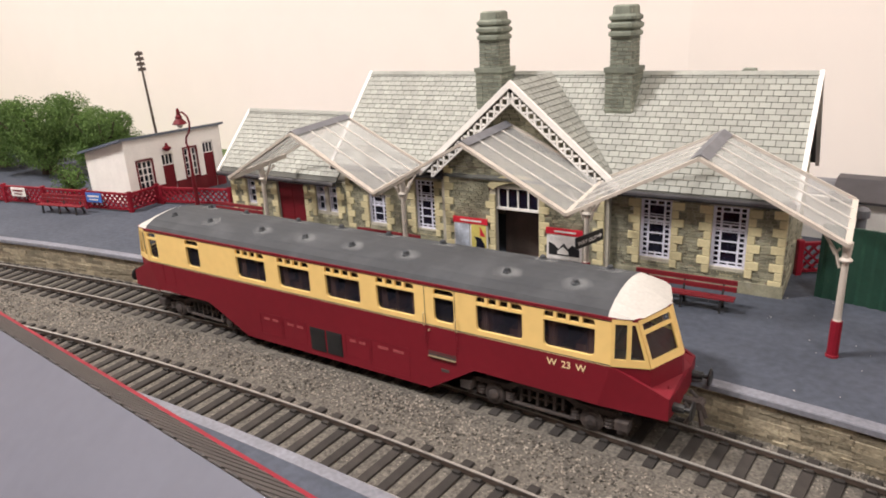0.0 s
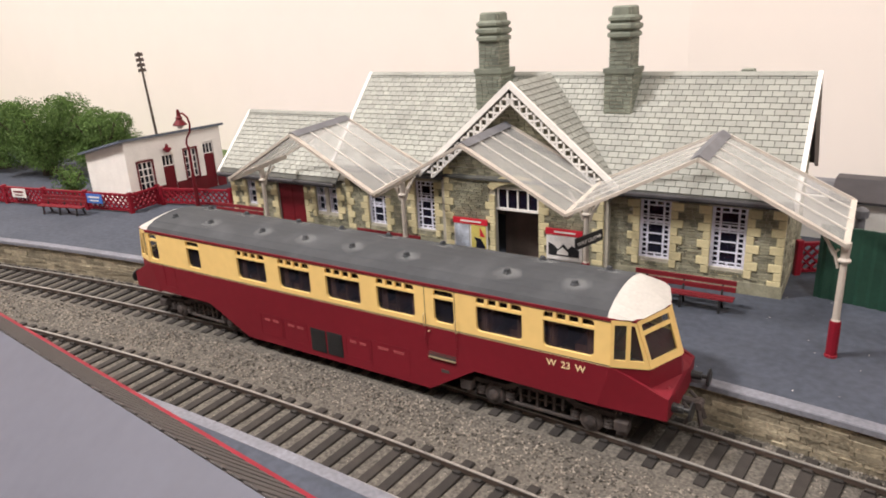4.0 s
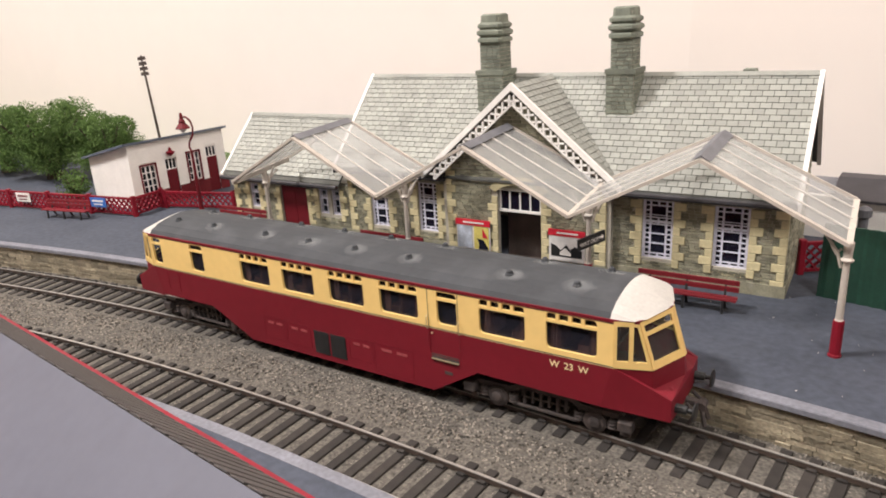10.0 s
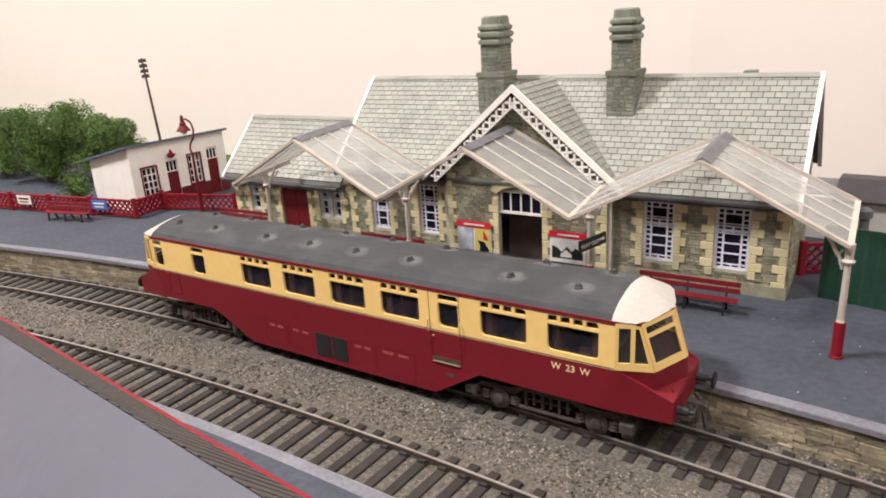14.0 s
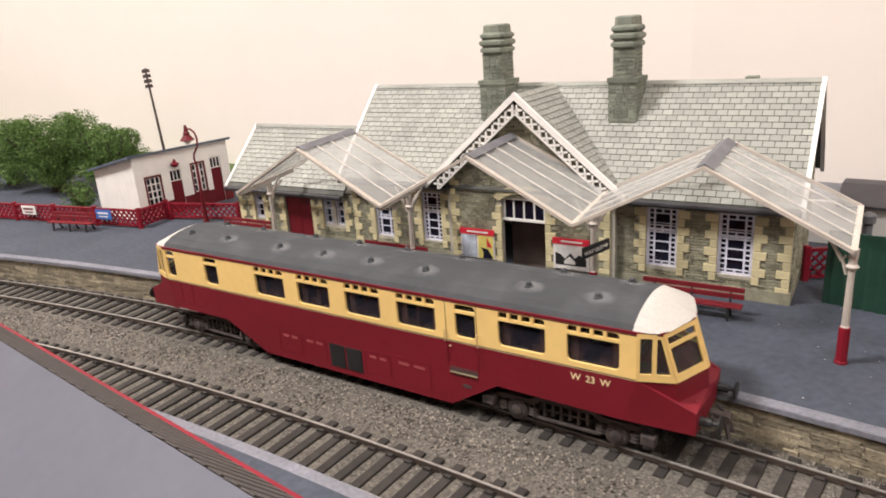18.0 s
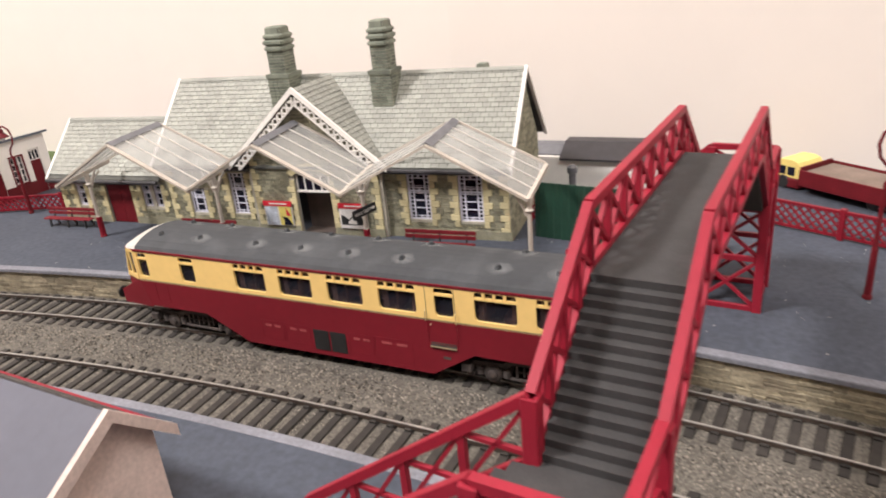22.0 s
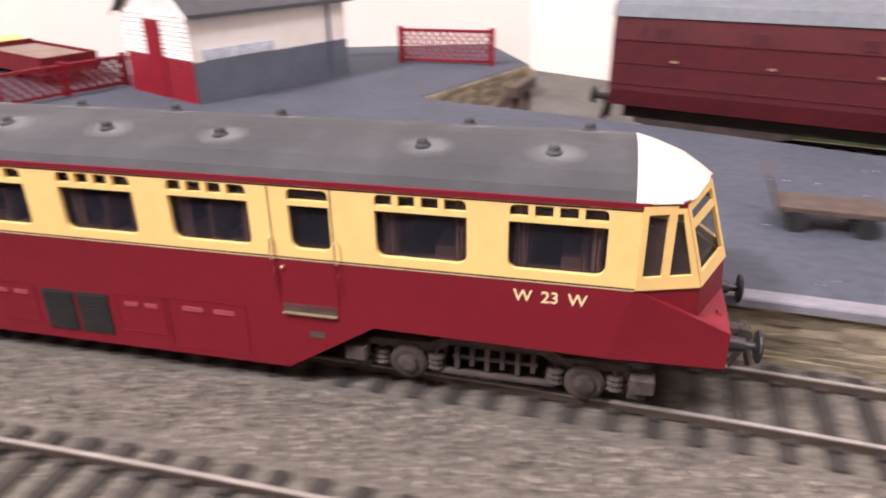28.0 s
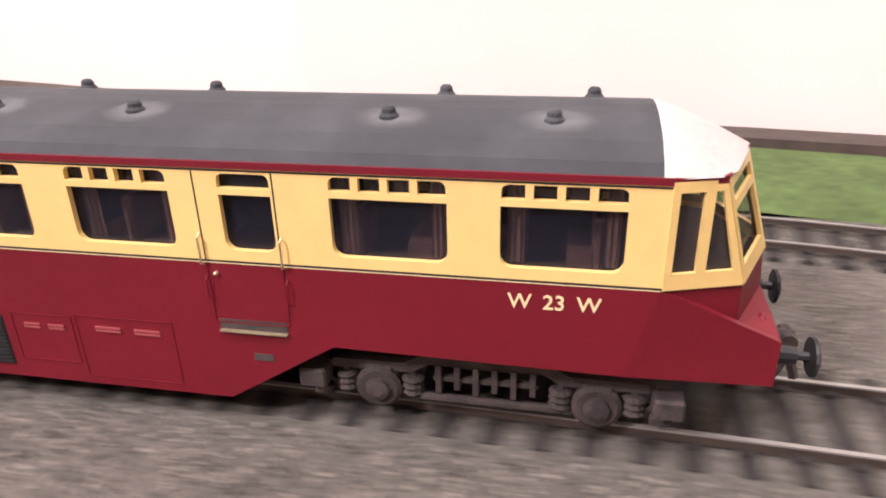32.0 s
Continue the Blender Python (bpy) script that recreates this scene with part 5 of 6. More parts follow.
B1 = bench(T(103, 73, PLAT, 0, 0, 1))
copy_thing(B1, T(-46, 71, PLAT, 0, 0, 1))
copy_thing(B1, T(-166, 79, PLAT, 0, 0, 2))
copy_thing(B1, T(-305, 48, PLAT, 0, 0, 12))


def swan_lamp(m, up=0, label="dark maroon swan-neck platform lamp with enamel shade"):
    lp = thing("platform_lamp", m, label, "lamp post", "platform lamps")
    part("column", Mesh().lathe([(1.9, 0), (1.9, 1), (1.5, 2), (1.3, 22), (1.0, 24), (0.75, 42 + up)], 10), M_MAROON, lp)
    pts = [(x, y, z + up) for x, y, z in ((0, 0, 40), (1.2, 0, 44), (0.4, 0, 47.5), (-3.2, 0, 52), (-4.2, 0, 57), (-3.0, 0, 61.5), (0.5, 0, 64), (4.0, 0, 63.5))]
    part("swan_neck", Mesh().tube(pts, 0.65, 8), M_MAROON, lp)
    part("shade", Mesh().lathe([(0.7, 66.5), (1.1, 65), (1.3, 62.5), (2.3, 61), (2.0, 60), (4.6, 56.8), (4.7, 56.3), (3.6, 56.4)], 14, pose(4.0, 0, up)), M_MAROON, lp, "maroon enamel shade with finial")
    part("globe", Mesh().lathe([(0.4, 53.6), (1.9, 54.6), (2.5, 56.3)], 12, pose(4.0, 0, up)), M_WPAINT, lp, "milky glass globe")
    return lp


swan_lamp(T(298.5, 55, PLAT, 0, 0, 4), 8, "tall maroon swan-neck lamp near the lorry yard fence")
L1 = swan_lamp(T(-226, 96, PLAT, 0, 0, 190))
copy_thing(L1, T(230, -160, PLAT, 0, 0, 20))
copy_thing(L1, T(651, -87, PLAT, 0, 0, 150))
swan_lamp(T(603, -219, PLAT, 0, 0, 100), -16, "short maroon swan-neck lamp on the near platform")


def lattice_fence(pts, height, label, material=None):
    """Diagonal lattice fence with posts, run from corner to corner."""
    f = thing("lattice_fence", T(pts[0][0], pts[0][1], PLAT), label, "fence", "lattice fences")
    for (ax, ay), (bx, by) in zip(pts, pts[1:]):
        ln = math.hypot(bx - ax, by - ay)
        m = T(ax, ay, PLAT, 0, 0, math.degrees(math.atan2(by - ay, bx - ax)))

        def put(name, mesh):
            ob = part(name, mesh, material or M_FENCE, f)
            ob.matrix_world = m
            return ob
        put("top_rail", Mesh().box(0, ln, -0.9, 0.9, height - 1.4, height))
        put("bottom_rail", Mesh().box(0, ln, -0.7, 0.7, 1.2, 2.4))
        n = max(1, round(ln / 38))
        for k in range(n + 1):
            x = ln * k / n
            put("post", Mesh().box(x - 1.4, x + 1.4, -1.3, 1.3, 0, height + 1.2, c=0.3))
        lat = Mesh()
        step = 4.4
        h = height - 3
        k = -int(h / step) - 1
        while k * step < ln:
            for sgn in (1, -1):
                x0, x1 = k * step, k * step + h
                z0, z1 = (1.8, 1.8 + h) if sgn > 0 else (1.8 + h, 1.8)
                if x0 < 0:
                    z0 += (z1 - z0) * (-x0) / h
                    x0 = 0
                if x1 > ln:
                    z1 = z0 + (z1 - z0) * (ln - x0) / max(1e-6, x1 - x0)
                    x1 = ln
                if x1 - x0 > 0.8:
                    lat.bar((x0, sgn * 0.35, z0), (x1, sgn * 0.35, z1), 0.7, 1.2, up=(0, 1, 0))
            k += 1
        tagged(put("lattice", lat), kind="stuff")
    return f


lattice_fence([(-420, 40), (-259, 68), (-262, 92)], 13, "red diagonal lattice fence behind the platform bench")
lattice_fence([(-258, 92), (-205, 107), (-178, 112)], 12, "red diagonal lattice fence beside the station annex")
lattice_fence([(262, 138), (331, 99), (371, 146)], 15, "red diagonal lattice fence round the lorry yard")
lattice_fence([(512, 190), (562, 172)], 19, "bright red lattice fence at the platform end")
lattice_fence([(139, 126), (152, 134)], 15, "dark red lattice fence beside the station end wall")
lattice_fence([(60, -170), (112, -166), (160, -170)], 9, "red lattice fence along the near platform")


def enamel(m, material, label):
    s = thing("enamel_sign", m, label, "sign", "enamel signs")
    part("plate", Mesh().box(-7, 7, -0.5, 0, 0, 6.5), material, s)
    part("lettering_bar", Mesh().box(-5, 5, -0.7, -0.4, 3.6, 4.8).box(-4, 4, -0.7, -0.4, 1.4, 2.2), M_WPAINT if material is M_BLUE else M_MAROON, s)


enamel(T(-288, 60.5, PLAT + 6, 0, 0, 10), M_BLUE, "blue enamel sign with pale lettering bars on the fence")
enamel(T(-362, 48, PLAT + 6, 0, 0, 10), M_WPAINT, "white enamel sign with dark lettering bars on the fence")


def weatherboards(mesh, x0, x1, z0, z1, y, holes=(), step=1.9, face=-1):
    z = z0
    while z < z1 - 0.3:
        top = min(z + step, z1)
        spans = [(x0, x1)]
        for h in holes:
            if h[2] < top and h[3] > z:
                spans = [q for s0, s1 in spans for q in ((s0, min(s1, h[0])), (max(s0, h[1]), s1)) if q[1] - q[0] > 0.2]
        for s0, s1 in spans:
            mesh.prism([(y, z), (y + face * 0.55, z), (y + face * 0.1, top), (y, top)], s0, s1, "x")
        z = top


def board_wall(parent, m, x0, x1, z0, z1, y, material, holes=(), step=1.9, name="weatherboard"):
    """Overlapping boards, each one a piece of its own."""
    z = z0
    while z < z1 - 0.3:
        top = min(z + step, z1)
        one = Mesh()
        weatherboards(one, x0, x1, z, top, y, holes, step)
        n = len(one.v) // 8
        for k in range(n):
            b = Mesh()
            b.v, b.f = one.v[k * 8:k * 8 + 8], [tuple(i - k * 8 for i in f) for f in one.f[k * 6:k * 6 + 6]]
            part(name, b, material, parent).matrix_world = m
        z = top


def shed():
    """White weatherboarded lean-to office with a maroon dado behind the fence."""
    m = T(-272.4, 79.2, PLAT - 0.5, 0, 0, 85)
    s = thing("goods_office", m, "white weatherboarded office with maroon doors and lean-to roof", "office")

    def put(name, mesh, material, label=""):
        ob = part(name, mesh, material, s, label)
        ob.matrix_world = m
        return ob
    L, D, h0, h1 = 76, 57, 46, 46
    holes = [(7, 18, 10, 30), (26, 35, 0, 32), (44, 54, 12, 33), (60, 69, 0, 35)]
    put("wall", Mesh().pierced(0, L, 0, h0, holes, 0, 2, "y").prism([(2, 0), (D, 0), (D, h0 - 12.5), (2, h0 - 0.6)], 0, 2, "x").prism([(2, 0), (D, 0), (D, h0 - 12.5), (2, h0 - 0.6)], L - 2, L, "x").box(0, L, D - 2, D, 0, h0 - 12), M_WPAINT)
    board_wall(s, m, -0.6, L + 0.6, 11, h0, 0, M_WPAINT, holes, 2.1)
    board_wall(s, m, -0.6, L + 0.6, 0, 11, 0, M_MAROON, holes, 2.1)
    board_wall(s, m @ T(0, 0, 0, 0, 0, -90), -D, 0.4, 0, h0 - 13, 0, M_WPAINT, (), 2.1)
    for k in range(6):
        z = h0 - 13 + k * 2.1
        board_wall(s, m @ T(0, 0, 0, 0, 0, -90), -D * (1 - (k + 0.6) / 6.2), 0.4, z, z + 2.1, 0, M_WPAINT, (), 2.1)
    put("roof", Mesh().prism([(-3, h0 + 0.3), (-3, h0 + 1.9), (D + 3, h0 - 11.5), (D + 3, h0 - 13)], -4, L + 3, "x"), M_GREYBLUE, "grey-blue felt lean-to roof")
    for x0, x1, z0, z1 in holes:
        if z0 > 5:
            put("window_pane", Mesh().box(x0, x1, 0.9, 1.2, z0, z1), M_DARKGLASS)
            f = Mesh()
            for k in range(4):
                x = x0 + (x1 - x0 - 0.7) * k / 3
                f.box(x, x + 0.9, 0.2, 0.9, z0, z1)
            for k in range(5):
                z = z0 + (z1 - z0 - 0.7) * k / 4
                f.box(x0, x1, 0.25, 0.85, z, z + 0.7)
            put("window_frame", f, M_WPAINT, "white small-paned window frame")
            put("window_surround", Mesh().box(x0 - 1, x0, -0.9, 0.2, z0 - 1, z1 + 1).box(x1, x1 + 1, -0.9, 0.2, z0 - 1, z1 + 1).box(x0 - 1, x1 + 1, -0.9, 0.2, z1, z1 + 1).box(x0 - 1, x1 + 1, -1.1, 0.2, z0 - 1, z0), M_MAROON)
        else:
            put("door", Mesh().box(x0, x1, 0.4, 1.4, z0, z1 - 8), M_MAROON, "maroon panelled door")
            put("door_light", Mesh().box(x0, x1, 0.9, 1.2, z1 - 8, z1), M_DARKGLASS)
            f = Mesh().box(x0, x1, 0.3, 0.9, z1 - 8.3, z1 - 7.6).box(x0, x1, 0.3, 0.9, z1 - 0.7, z1)
            for k in range(4):
                x = x0 + (x1 - x0 - 0.6) * k / 3
                f.box(x, x + 0.6, 0.3, 0.9, z1 - 8, z1)
            put("door_light_bars", f, M_WPAINT)
    st = Mesh().lathe([(0.3, -3.2), (1.6, -2.6), (3.6, -0.6), (1.5, 0.4), (0.9, 2.2), (0.4, 3.0)], 6, pose(30, -2.6, 37))
    put("wall_lantern", st, M_FENCE, "small red wall lantern")


shed()


def leafy(name, m, size, n, label, seed, category="tree"):
    """A tree of tapered trunk, limbs and many small leaf clumps."""
    rnd = random.Random(seed)
    t = thing(name, m, label, category)
    part("trunk", Mesh().tube([(0, 0, 0), (1, 0, size[2] * 0.3), (0, 1, size[2] * 0.6)], [size[0] * 0.07, size[0] * 0.05, size[0] * 0.02], 8), M_TRUNK, t)
    for k in range(7):
        a = k * 0.9 + rnd.uniform(-0.3, 0.3)
        part("limb", Mesh().tube([(0, 0, size[2] * rnd.uniform(0.2, 0.45)), (math.cos(a) * size[0] * 0.3, math.sin(a) * size[1] * 0.3, size[2] * 0.6), (math.cos(a) * size[0] * 0.42, math.sin(a) * size[1] * 0.42, size[2] * 0.78)], [size[0] * 0.025, size[0] * 0.018, size[0] * 0.008], 6), M_TRUNK, t)
    crown = Mesh()
    centres = [(rnd.uniform(-0.34, 0.34) * size[0], rnd.uniform(-0.34, 0.34) * size[1], size[2] * rnd.uniform(0.28, 0.84), rnd.uniform(0.1, 0.19) * size[0]) for _ in range(40)]
    for _ in range(n):
        cx, cy, cz, r = rnd.choice(centres)
        v = Vector((rnd.gauss(0, 1), rnd.gauss(0, 1), rnd.gauss(0, 1))).normalized() * r * rnd.uniform(0.65, 1.08)
        p = Vector((cx, cy, cz)) + v
        if p.z < 1:
            continue
        q = rnd.uniform(0.45, 1.05)
        mm = pose(p.x, p.y, p.z, rnd.uniform(0, 360), rnd.uniform(0, 360), rnd.uniform(0, 360))
        crown.add([(-q, 0, 0), (0, -q * 0.6, 0.2 * q), (q, 0, 0), (0, q * 0.6, -0.2 * q)], [(0, 1, 2, 3)], mm)
    tagged(part("crown", crown, M_FOLIAGE, t, "clumped mid-green leaves with gaps"), kind="stuff")
    return t


leafy("tree", T(-396, 142, PLAT), (62, 52, 59), 32000, "bushy mid-green model tree behind the white office", 1)
leafy("tree", T(-455, 122, PLAT), (98, 74, 66), 46000, "broad mid-green model tree behind the fence", 2)
leafy("tree", T(-535, 122, PLAT), (92, 74, 60), 28000, "rounded mid-green model tree behind the fence", 3)
leafy("bush", T(-203, 150, PLAT), (22, 20, 38), 2200, "small green bush beside the station annex", 4, "bush")
leafy("bush", T(-345, 78, PLAT), (30, 14, 24), 2500, "low olive bush against the white office", 5, "bush")


def hill():
    h = Mesh()
    rnd = random.Random(8)
    rows = []
    for i in range(40):
        x = -1300 + i * 31
        rows.append([(x, y, PLAT - 1 + max(0, (1 - ((x + 700) / 400) ** 2)) * zz + rnd.uniform(-1, 1)) for y, zz in ((165, 0), (195, 5), (240, 7), (290, 9), (338, 10))])
    h.loft(rows, closed=False)
    solid("grassy_bank", h, M_GRASS, Matrix(), "grassy green bank behind the trees", "bank", kind="structure", smooth=True)
    f = Mesh()
    rows = []
    for i in range(30):
        s = 560 + i * 30
        rows.append([(*siding_at(s, d)[:2], z + rnd.uniform(-0.7, 0.7)) for d, z in ((19, -3), (23, 0), (32, 3), (43, 5.5), (53, 7))])
    f.loft(rows, closed=False)
    solid("grass_verge", f, M_GRASS, Matrix(), "bright green grass verge beyond the bay track", "grass", kind="structure", smooth=True)
    e = Mesh()
    rows = []
    for i in range(30):
        s = 560 + i * 30
        rows.append([(*siding_at(s, d)[:2], z) for d, z in ((52, 4), (52, 10.5), (66, 10.5), (66, 4))])
    e.loft(rows)
    solid("backdrop_edge", e, M_POLE, Matrix(), "dark brown edging board behind the grass", "edging", kind="structure")


hill()


def telegraph_pole():
    m = T(-391, 190, PLAT + 3, 0, -4, 0)
    p = thing("telegraph_pole", m, "dark telegraph pole with four crossarms", "telegraph pole")
    part("pole", Mesh().lathe([(1.4, -10), (1.2, 30), (0.8, 96)], 8), M_POLE, p)
    for k in range(4):
        a = part("crossarm", Mesh().box(-5, 5, -0.7, 0.7, 79 + k * 4.4, 80.2 + k * 4.4), M_POLE, p)
        for x in (-4.3, -2.2, 2.2, 4.3):
            part("insulator", Mesh().lathe([(0.7, 0), (0.8, 0.8), (0.4, 1.8)], 6, pose(x, 0, 80.2 + k * 4.4)), M_POLE, a)


telegraph_pole()


def corrugated_store():
    m = T(148, 102.5, PLAT, 0, 0, -11)
    g = thing("green_store", m, "dark green corrugated fence with white hut behind it", "corrugated store")
    co = Mesh()
    n = 60
    ring0 = [(86 * i / n, 0.35 * math.sin(i * 2.1)) for i in range(n + 1)]
    back = [(x, y + 1.0) for x, y in reversed(ring0)]
    co.prism(ring0 + back, 0, 31, "z")
    part("corrugated_sheet", co, M_GREEN, g, "dark green corrugated sheeting").matrix_world = m
    m2 = T(145, 184, PLAT, 0, 0, -4)
    part("white_wall", Mesh().box(-22, 76, 0, 4, 0, 21.5), M_WPAINT, g, "white rendered wall").matrix_world = m2
    part("felt_roof", Mesh().prism([(-2.5, 20.2), (-2.5, 21.4), (14, 28.9), (24, 28.9), (24, 20.2)], 0, 78, "x"), M_GUTTER, g, "black felt roof").matrix_world = m2
    part("annex_roof", Mesh().prism([(6, 20.6), (6, 21.8), (16, 26), (24, 26), (24, 20.6)], -24, -0.3, "x"), M_LEAD, g, "lower grey felt roof").matrix_world = m2
    part("vent_pipe", Mesh().lathe([(2.0, 0), (2.0, 23), (3.0, 23.4), (3.0, 26.6), (1.2, 28)], 12), M_LEAD, g, "dark capped vent pipe").matrix_world = T(160, 146, PLAT)


corrugated_store()


# ---- footbridge ----
def footbridge():
    m = T(214, -161, PLAT, 0, 0, -8.5)
    f = thing("footbridge", m, "bright red lattice footbridge with dark grey steps", "footbridge")

    def put(name, mesh, material=None, label=""):
        ob = part(name, mesh, material or M_BRIDGE, f, label)
        ob.matrix_world = m
        return ob
    W, RAIL = 12.5, 15.5
    zl, zd = 49.5, 76.0
    v_land, v_st, v_deck, v_far, v_end = 0.0, 26.0, 62.0, 160.0, 200.0
    zfar = 46.0

    def panel(p, q, bays, name="parapet"):
        """A parapet between two deck-level points: top and bottom booms with posts and crosses."""
        p, q = Vector(p), Vector(q)
        up = Vector((0, 0, RAIL))
        b = put(name, Mesh().bar(p + up, q + up, 2.2, 2.4))

        def sub(nm, mesh):
            part(nm, mesh, M_BRIDGE, b).matrix_world = m
        sub("bottom_rail", Mesh().bar(p + Vector((0, 0, 0.5)), q + Vector((0, 0, 0.5)), 1.8, 2.2))
        for k in range(bays + 1):
            c = p.lerp(q, k / bays)
            sub("upright", Mesh().bar(c, c + up, 1.7, 1.7))
            if k < bays:
                d = p.lerp(q, (k + 1) / bays)
                sub("diagonal", Mesh().bar(c + Vector((0, 0, 1.5)), d + up - Vector((0, 0, 1)), 1.2, 1.0))
                sub("diagonal", Mesh().bar(c + up - Vector((0, 0, 1)), d + Vector((0, 0, 1.5)), 1.2, 1.05))
        return b

    def flight(p0, p1, along, width_dir, half, steps):
        """Steps between two levels."""
        p0, p1 = Vector(p0), Vector(p1)
        w = Vector(width_dir) * half
        for k in range(steps):
            a, b = p0.lerp(p1, k / steps), p0.lerp(p1, (k + 1) / steps)
            z = max(a.z, b.z) if p1.z > p0.z else a.z
            s = Mesh()
            lo = [a - w, b - w, b + w, a + w]
            s.loft([[(v.x, v.y, min(a.z, b.z) - 1.6) for v in lo], [(v.x, v.y, max(a.z, b.z)) for v in lo]])
            put("step", s, M_STEP)
    # near landing, flight, deck, far flight and far landing
    put("landing", Mesh().box(-W, W, 0, v_st, zl - 1.6, zl), M_STEP, "dark grey landing")
    put("deck", Mesh().box(-W, W, v_deck, v_far, zd - 1.8, zd), M_STEP, "dark grey deck")
    put("far_landing", Mesh().box(-W, W, v_end, v_end + 26, zfar - 1.6, zfar), M_STEP, "dark grey landing")
    flight((0, v_st, zl), (0, v_deck, zd), None, (1, 0, 0), W - 1, 14)
    flight((0, v_end, zfar), (0, v_far, zd), None, (1, 0, 0), W - 1, 14)
    for sx in (-1, 1):
        x = sx * W
        panel((x, v_st, zl), (x, v_deck, zd), 4)
        panel((x, v_deck, zd), (x, v_far, zd), 7)
        panel((x, v_far, zd), (x, v_end, zfar), 4)
    panel((-W, 0, zl), (W, 0, zl), 1)
    panel((W, 0, zl), (W, v_st, zl), 1)
    panel((-W, v_end + 26, zfar), (W, v_end + 26, zfar), 1)
    panel((W, v_end, zfar), (W, v_end + 26, zfar), 1)
    # lower flights to the platforms
    for y0, y1, z, xf in ((0, v_st, zl, -77), (v_end, v_end + 26, zfar, -68)):
        flight((xf, (y0 + y1) / 2, 0), (-W, (y0 + y1) / 2, z), None, (0, 1, 0), W - 1.5, 16)
        for y in (y0 + 0.5, y1 - 0.5):
            panel((xf, y, 0.6), (-W, y, z), 4)
        # towers
        for x in (-W, W):
            for y in (y0, y1):
                put("leg", Mesh().box(x - 1.8, x + 1.8, y - 1.8, y + 1.8, 0, z + RAIL, c=0.3))
        levels = (0.8, z * 0.5, z - 2)
        for a, b in (((-W, y0), (W, y0)), ((-W, y1), (W, y1)), ((W, y0), (W, y1)), ((-W, y0), (-W, y1))):
            for z0, z1 in zip(levels, levels[1:]):
                put("brace", Mesh().bar((*a, z0), (*b, z1), 1.5, 1.2))
                put("brace", Mesh().bar((*a, z1), (*b, z0), 1.5, 1.25))
                put("crossbeam", Mesh().bar((*a, z1), (*b, z1), 1.8, 2.0))
            put("crossbeam", Mesh().bar((*a, 1), (*b, 1), 1.8, 2.0))


footbridge()


# ---- yard: lorry and white hut ----
def lorry():
    m = T(275.9, 211.6, PLAT + 0.5, 0, 0, -41.8)
    lo = thing("lorry", m, "maroon dropside lorry with pale yellow upper cab", "lorry")

    def put(name, mesh, material, label="", parent=None):
        ob = part(name, mesh, material, parent or lo, label)
        ob.matrix_world = m
        return ob
    put("chassis", Mesh().box(3, 80, -7, 7, 2.6, 5), M_BLACK)
    put("cab", Mesh().box(0, 19.5, -10.5, 10.5, 1.6, 7.2, c=0.8), M_MAROON, "maroon lower cab")
    put("cab_top", Mesh().prism([(0.4, 7.2), (19, 7.2), (19, 14.5), (17.5, 16.6), (14, 17.6), (6, 17.4), (3.6, 16.2), (2.6, 14.4)], -10, 10, "y"), M_YELLOW, "pale yellow upper cab with rounded roof")
    for x0, x1 in ((4.2, 10), (11.4, 16)):
        put("cab_window", Mesh().box(x0, x1, -10.3, -9.9, 8.6, 13.6), M_DARKGLASS)
    ws = Mesh().prism([(0.6, 8.8), (0.9, 8.8), (2.6, 13.6), (2.2, 13.6)], -8.6, 8.6, "y")
    put("windscreen", ws, M_DARKGLASS)
    for y in (-7, 7):
        put("headlight", Mesh().box(-0.5, 0.2, y - 1, y + 1, 3.4, 5.4, c=0.3), M_WPAINT)
    put("bed", Mesh().box(22, 90, -14.5, 14.5, 5.4, 6.8), M_MAROON)
    for q in ((22, 90, -14.7, -13.8, 6.7, 14.6), (22, 90, 13.8, 14.7, 6.7, 14.6), (22, 23, -13.7, 13.7, 6.7, 16), (89.2, 90, -13.7, 13.7, 6.7, 14.6)):
        put("dropside", Mesh().box(*q, c=0.2), M_MAROON, "maroon hinged dropside")
    put("load", Mesh().box(23.2, 89, -13.6, 13.6, 6.9, 13.2), M_LOAD, "flat brown load")
    w = Mesh().lathe([(3.6, -1.6), (4.0, -1.2), (4.0, 1.2), (3.6, 1.6), (2.0, 1.6), (1.0, 1.9)], 16)
    for x in (9, 64, 74):
        for sy in (-1, 1):
            o = part("wheel", w, M_BLACK, lo)
            o.matrix_world = m @ T(x, sy * 9, 4.0, 90 * sy, 0, 0)
    solid("yard_step", Mesh().prism([(250, 150), (330, 108), (372, 152), (440, 260), (200, 260)], PLAT - 0.5, PLAT + 0.5), M_TARMAC, Matrix(), "raised grey yard behind the fence", "yard", kind="structure")
    solid("yard_wall", Mesh().bar((281, 228, PLAT + 3.7), (368, 171, PLAT + 3.7), 3, 7.4), M_YARD, Matrix(), "low grey wall behind the lorry", "wall", kind="structure")


M_YARD = mat("yard_wall_grey", (0.3, 0.32, 0.31), 0.85, vary=0.15, size=14, grain=0.1, bump=0.05)
M_LOAD = mat("lorry_load", (0.2, 0.15, 0.12), 0.9, vary=0.2, size=10, bump=0.1)
lorry()


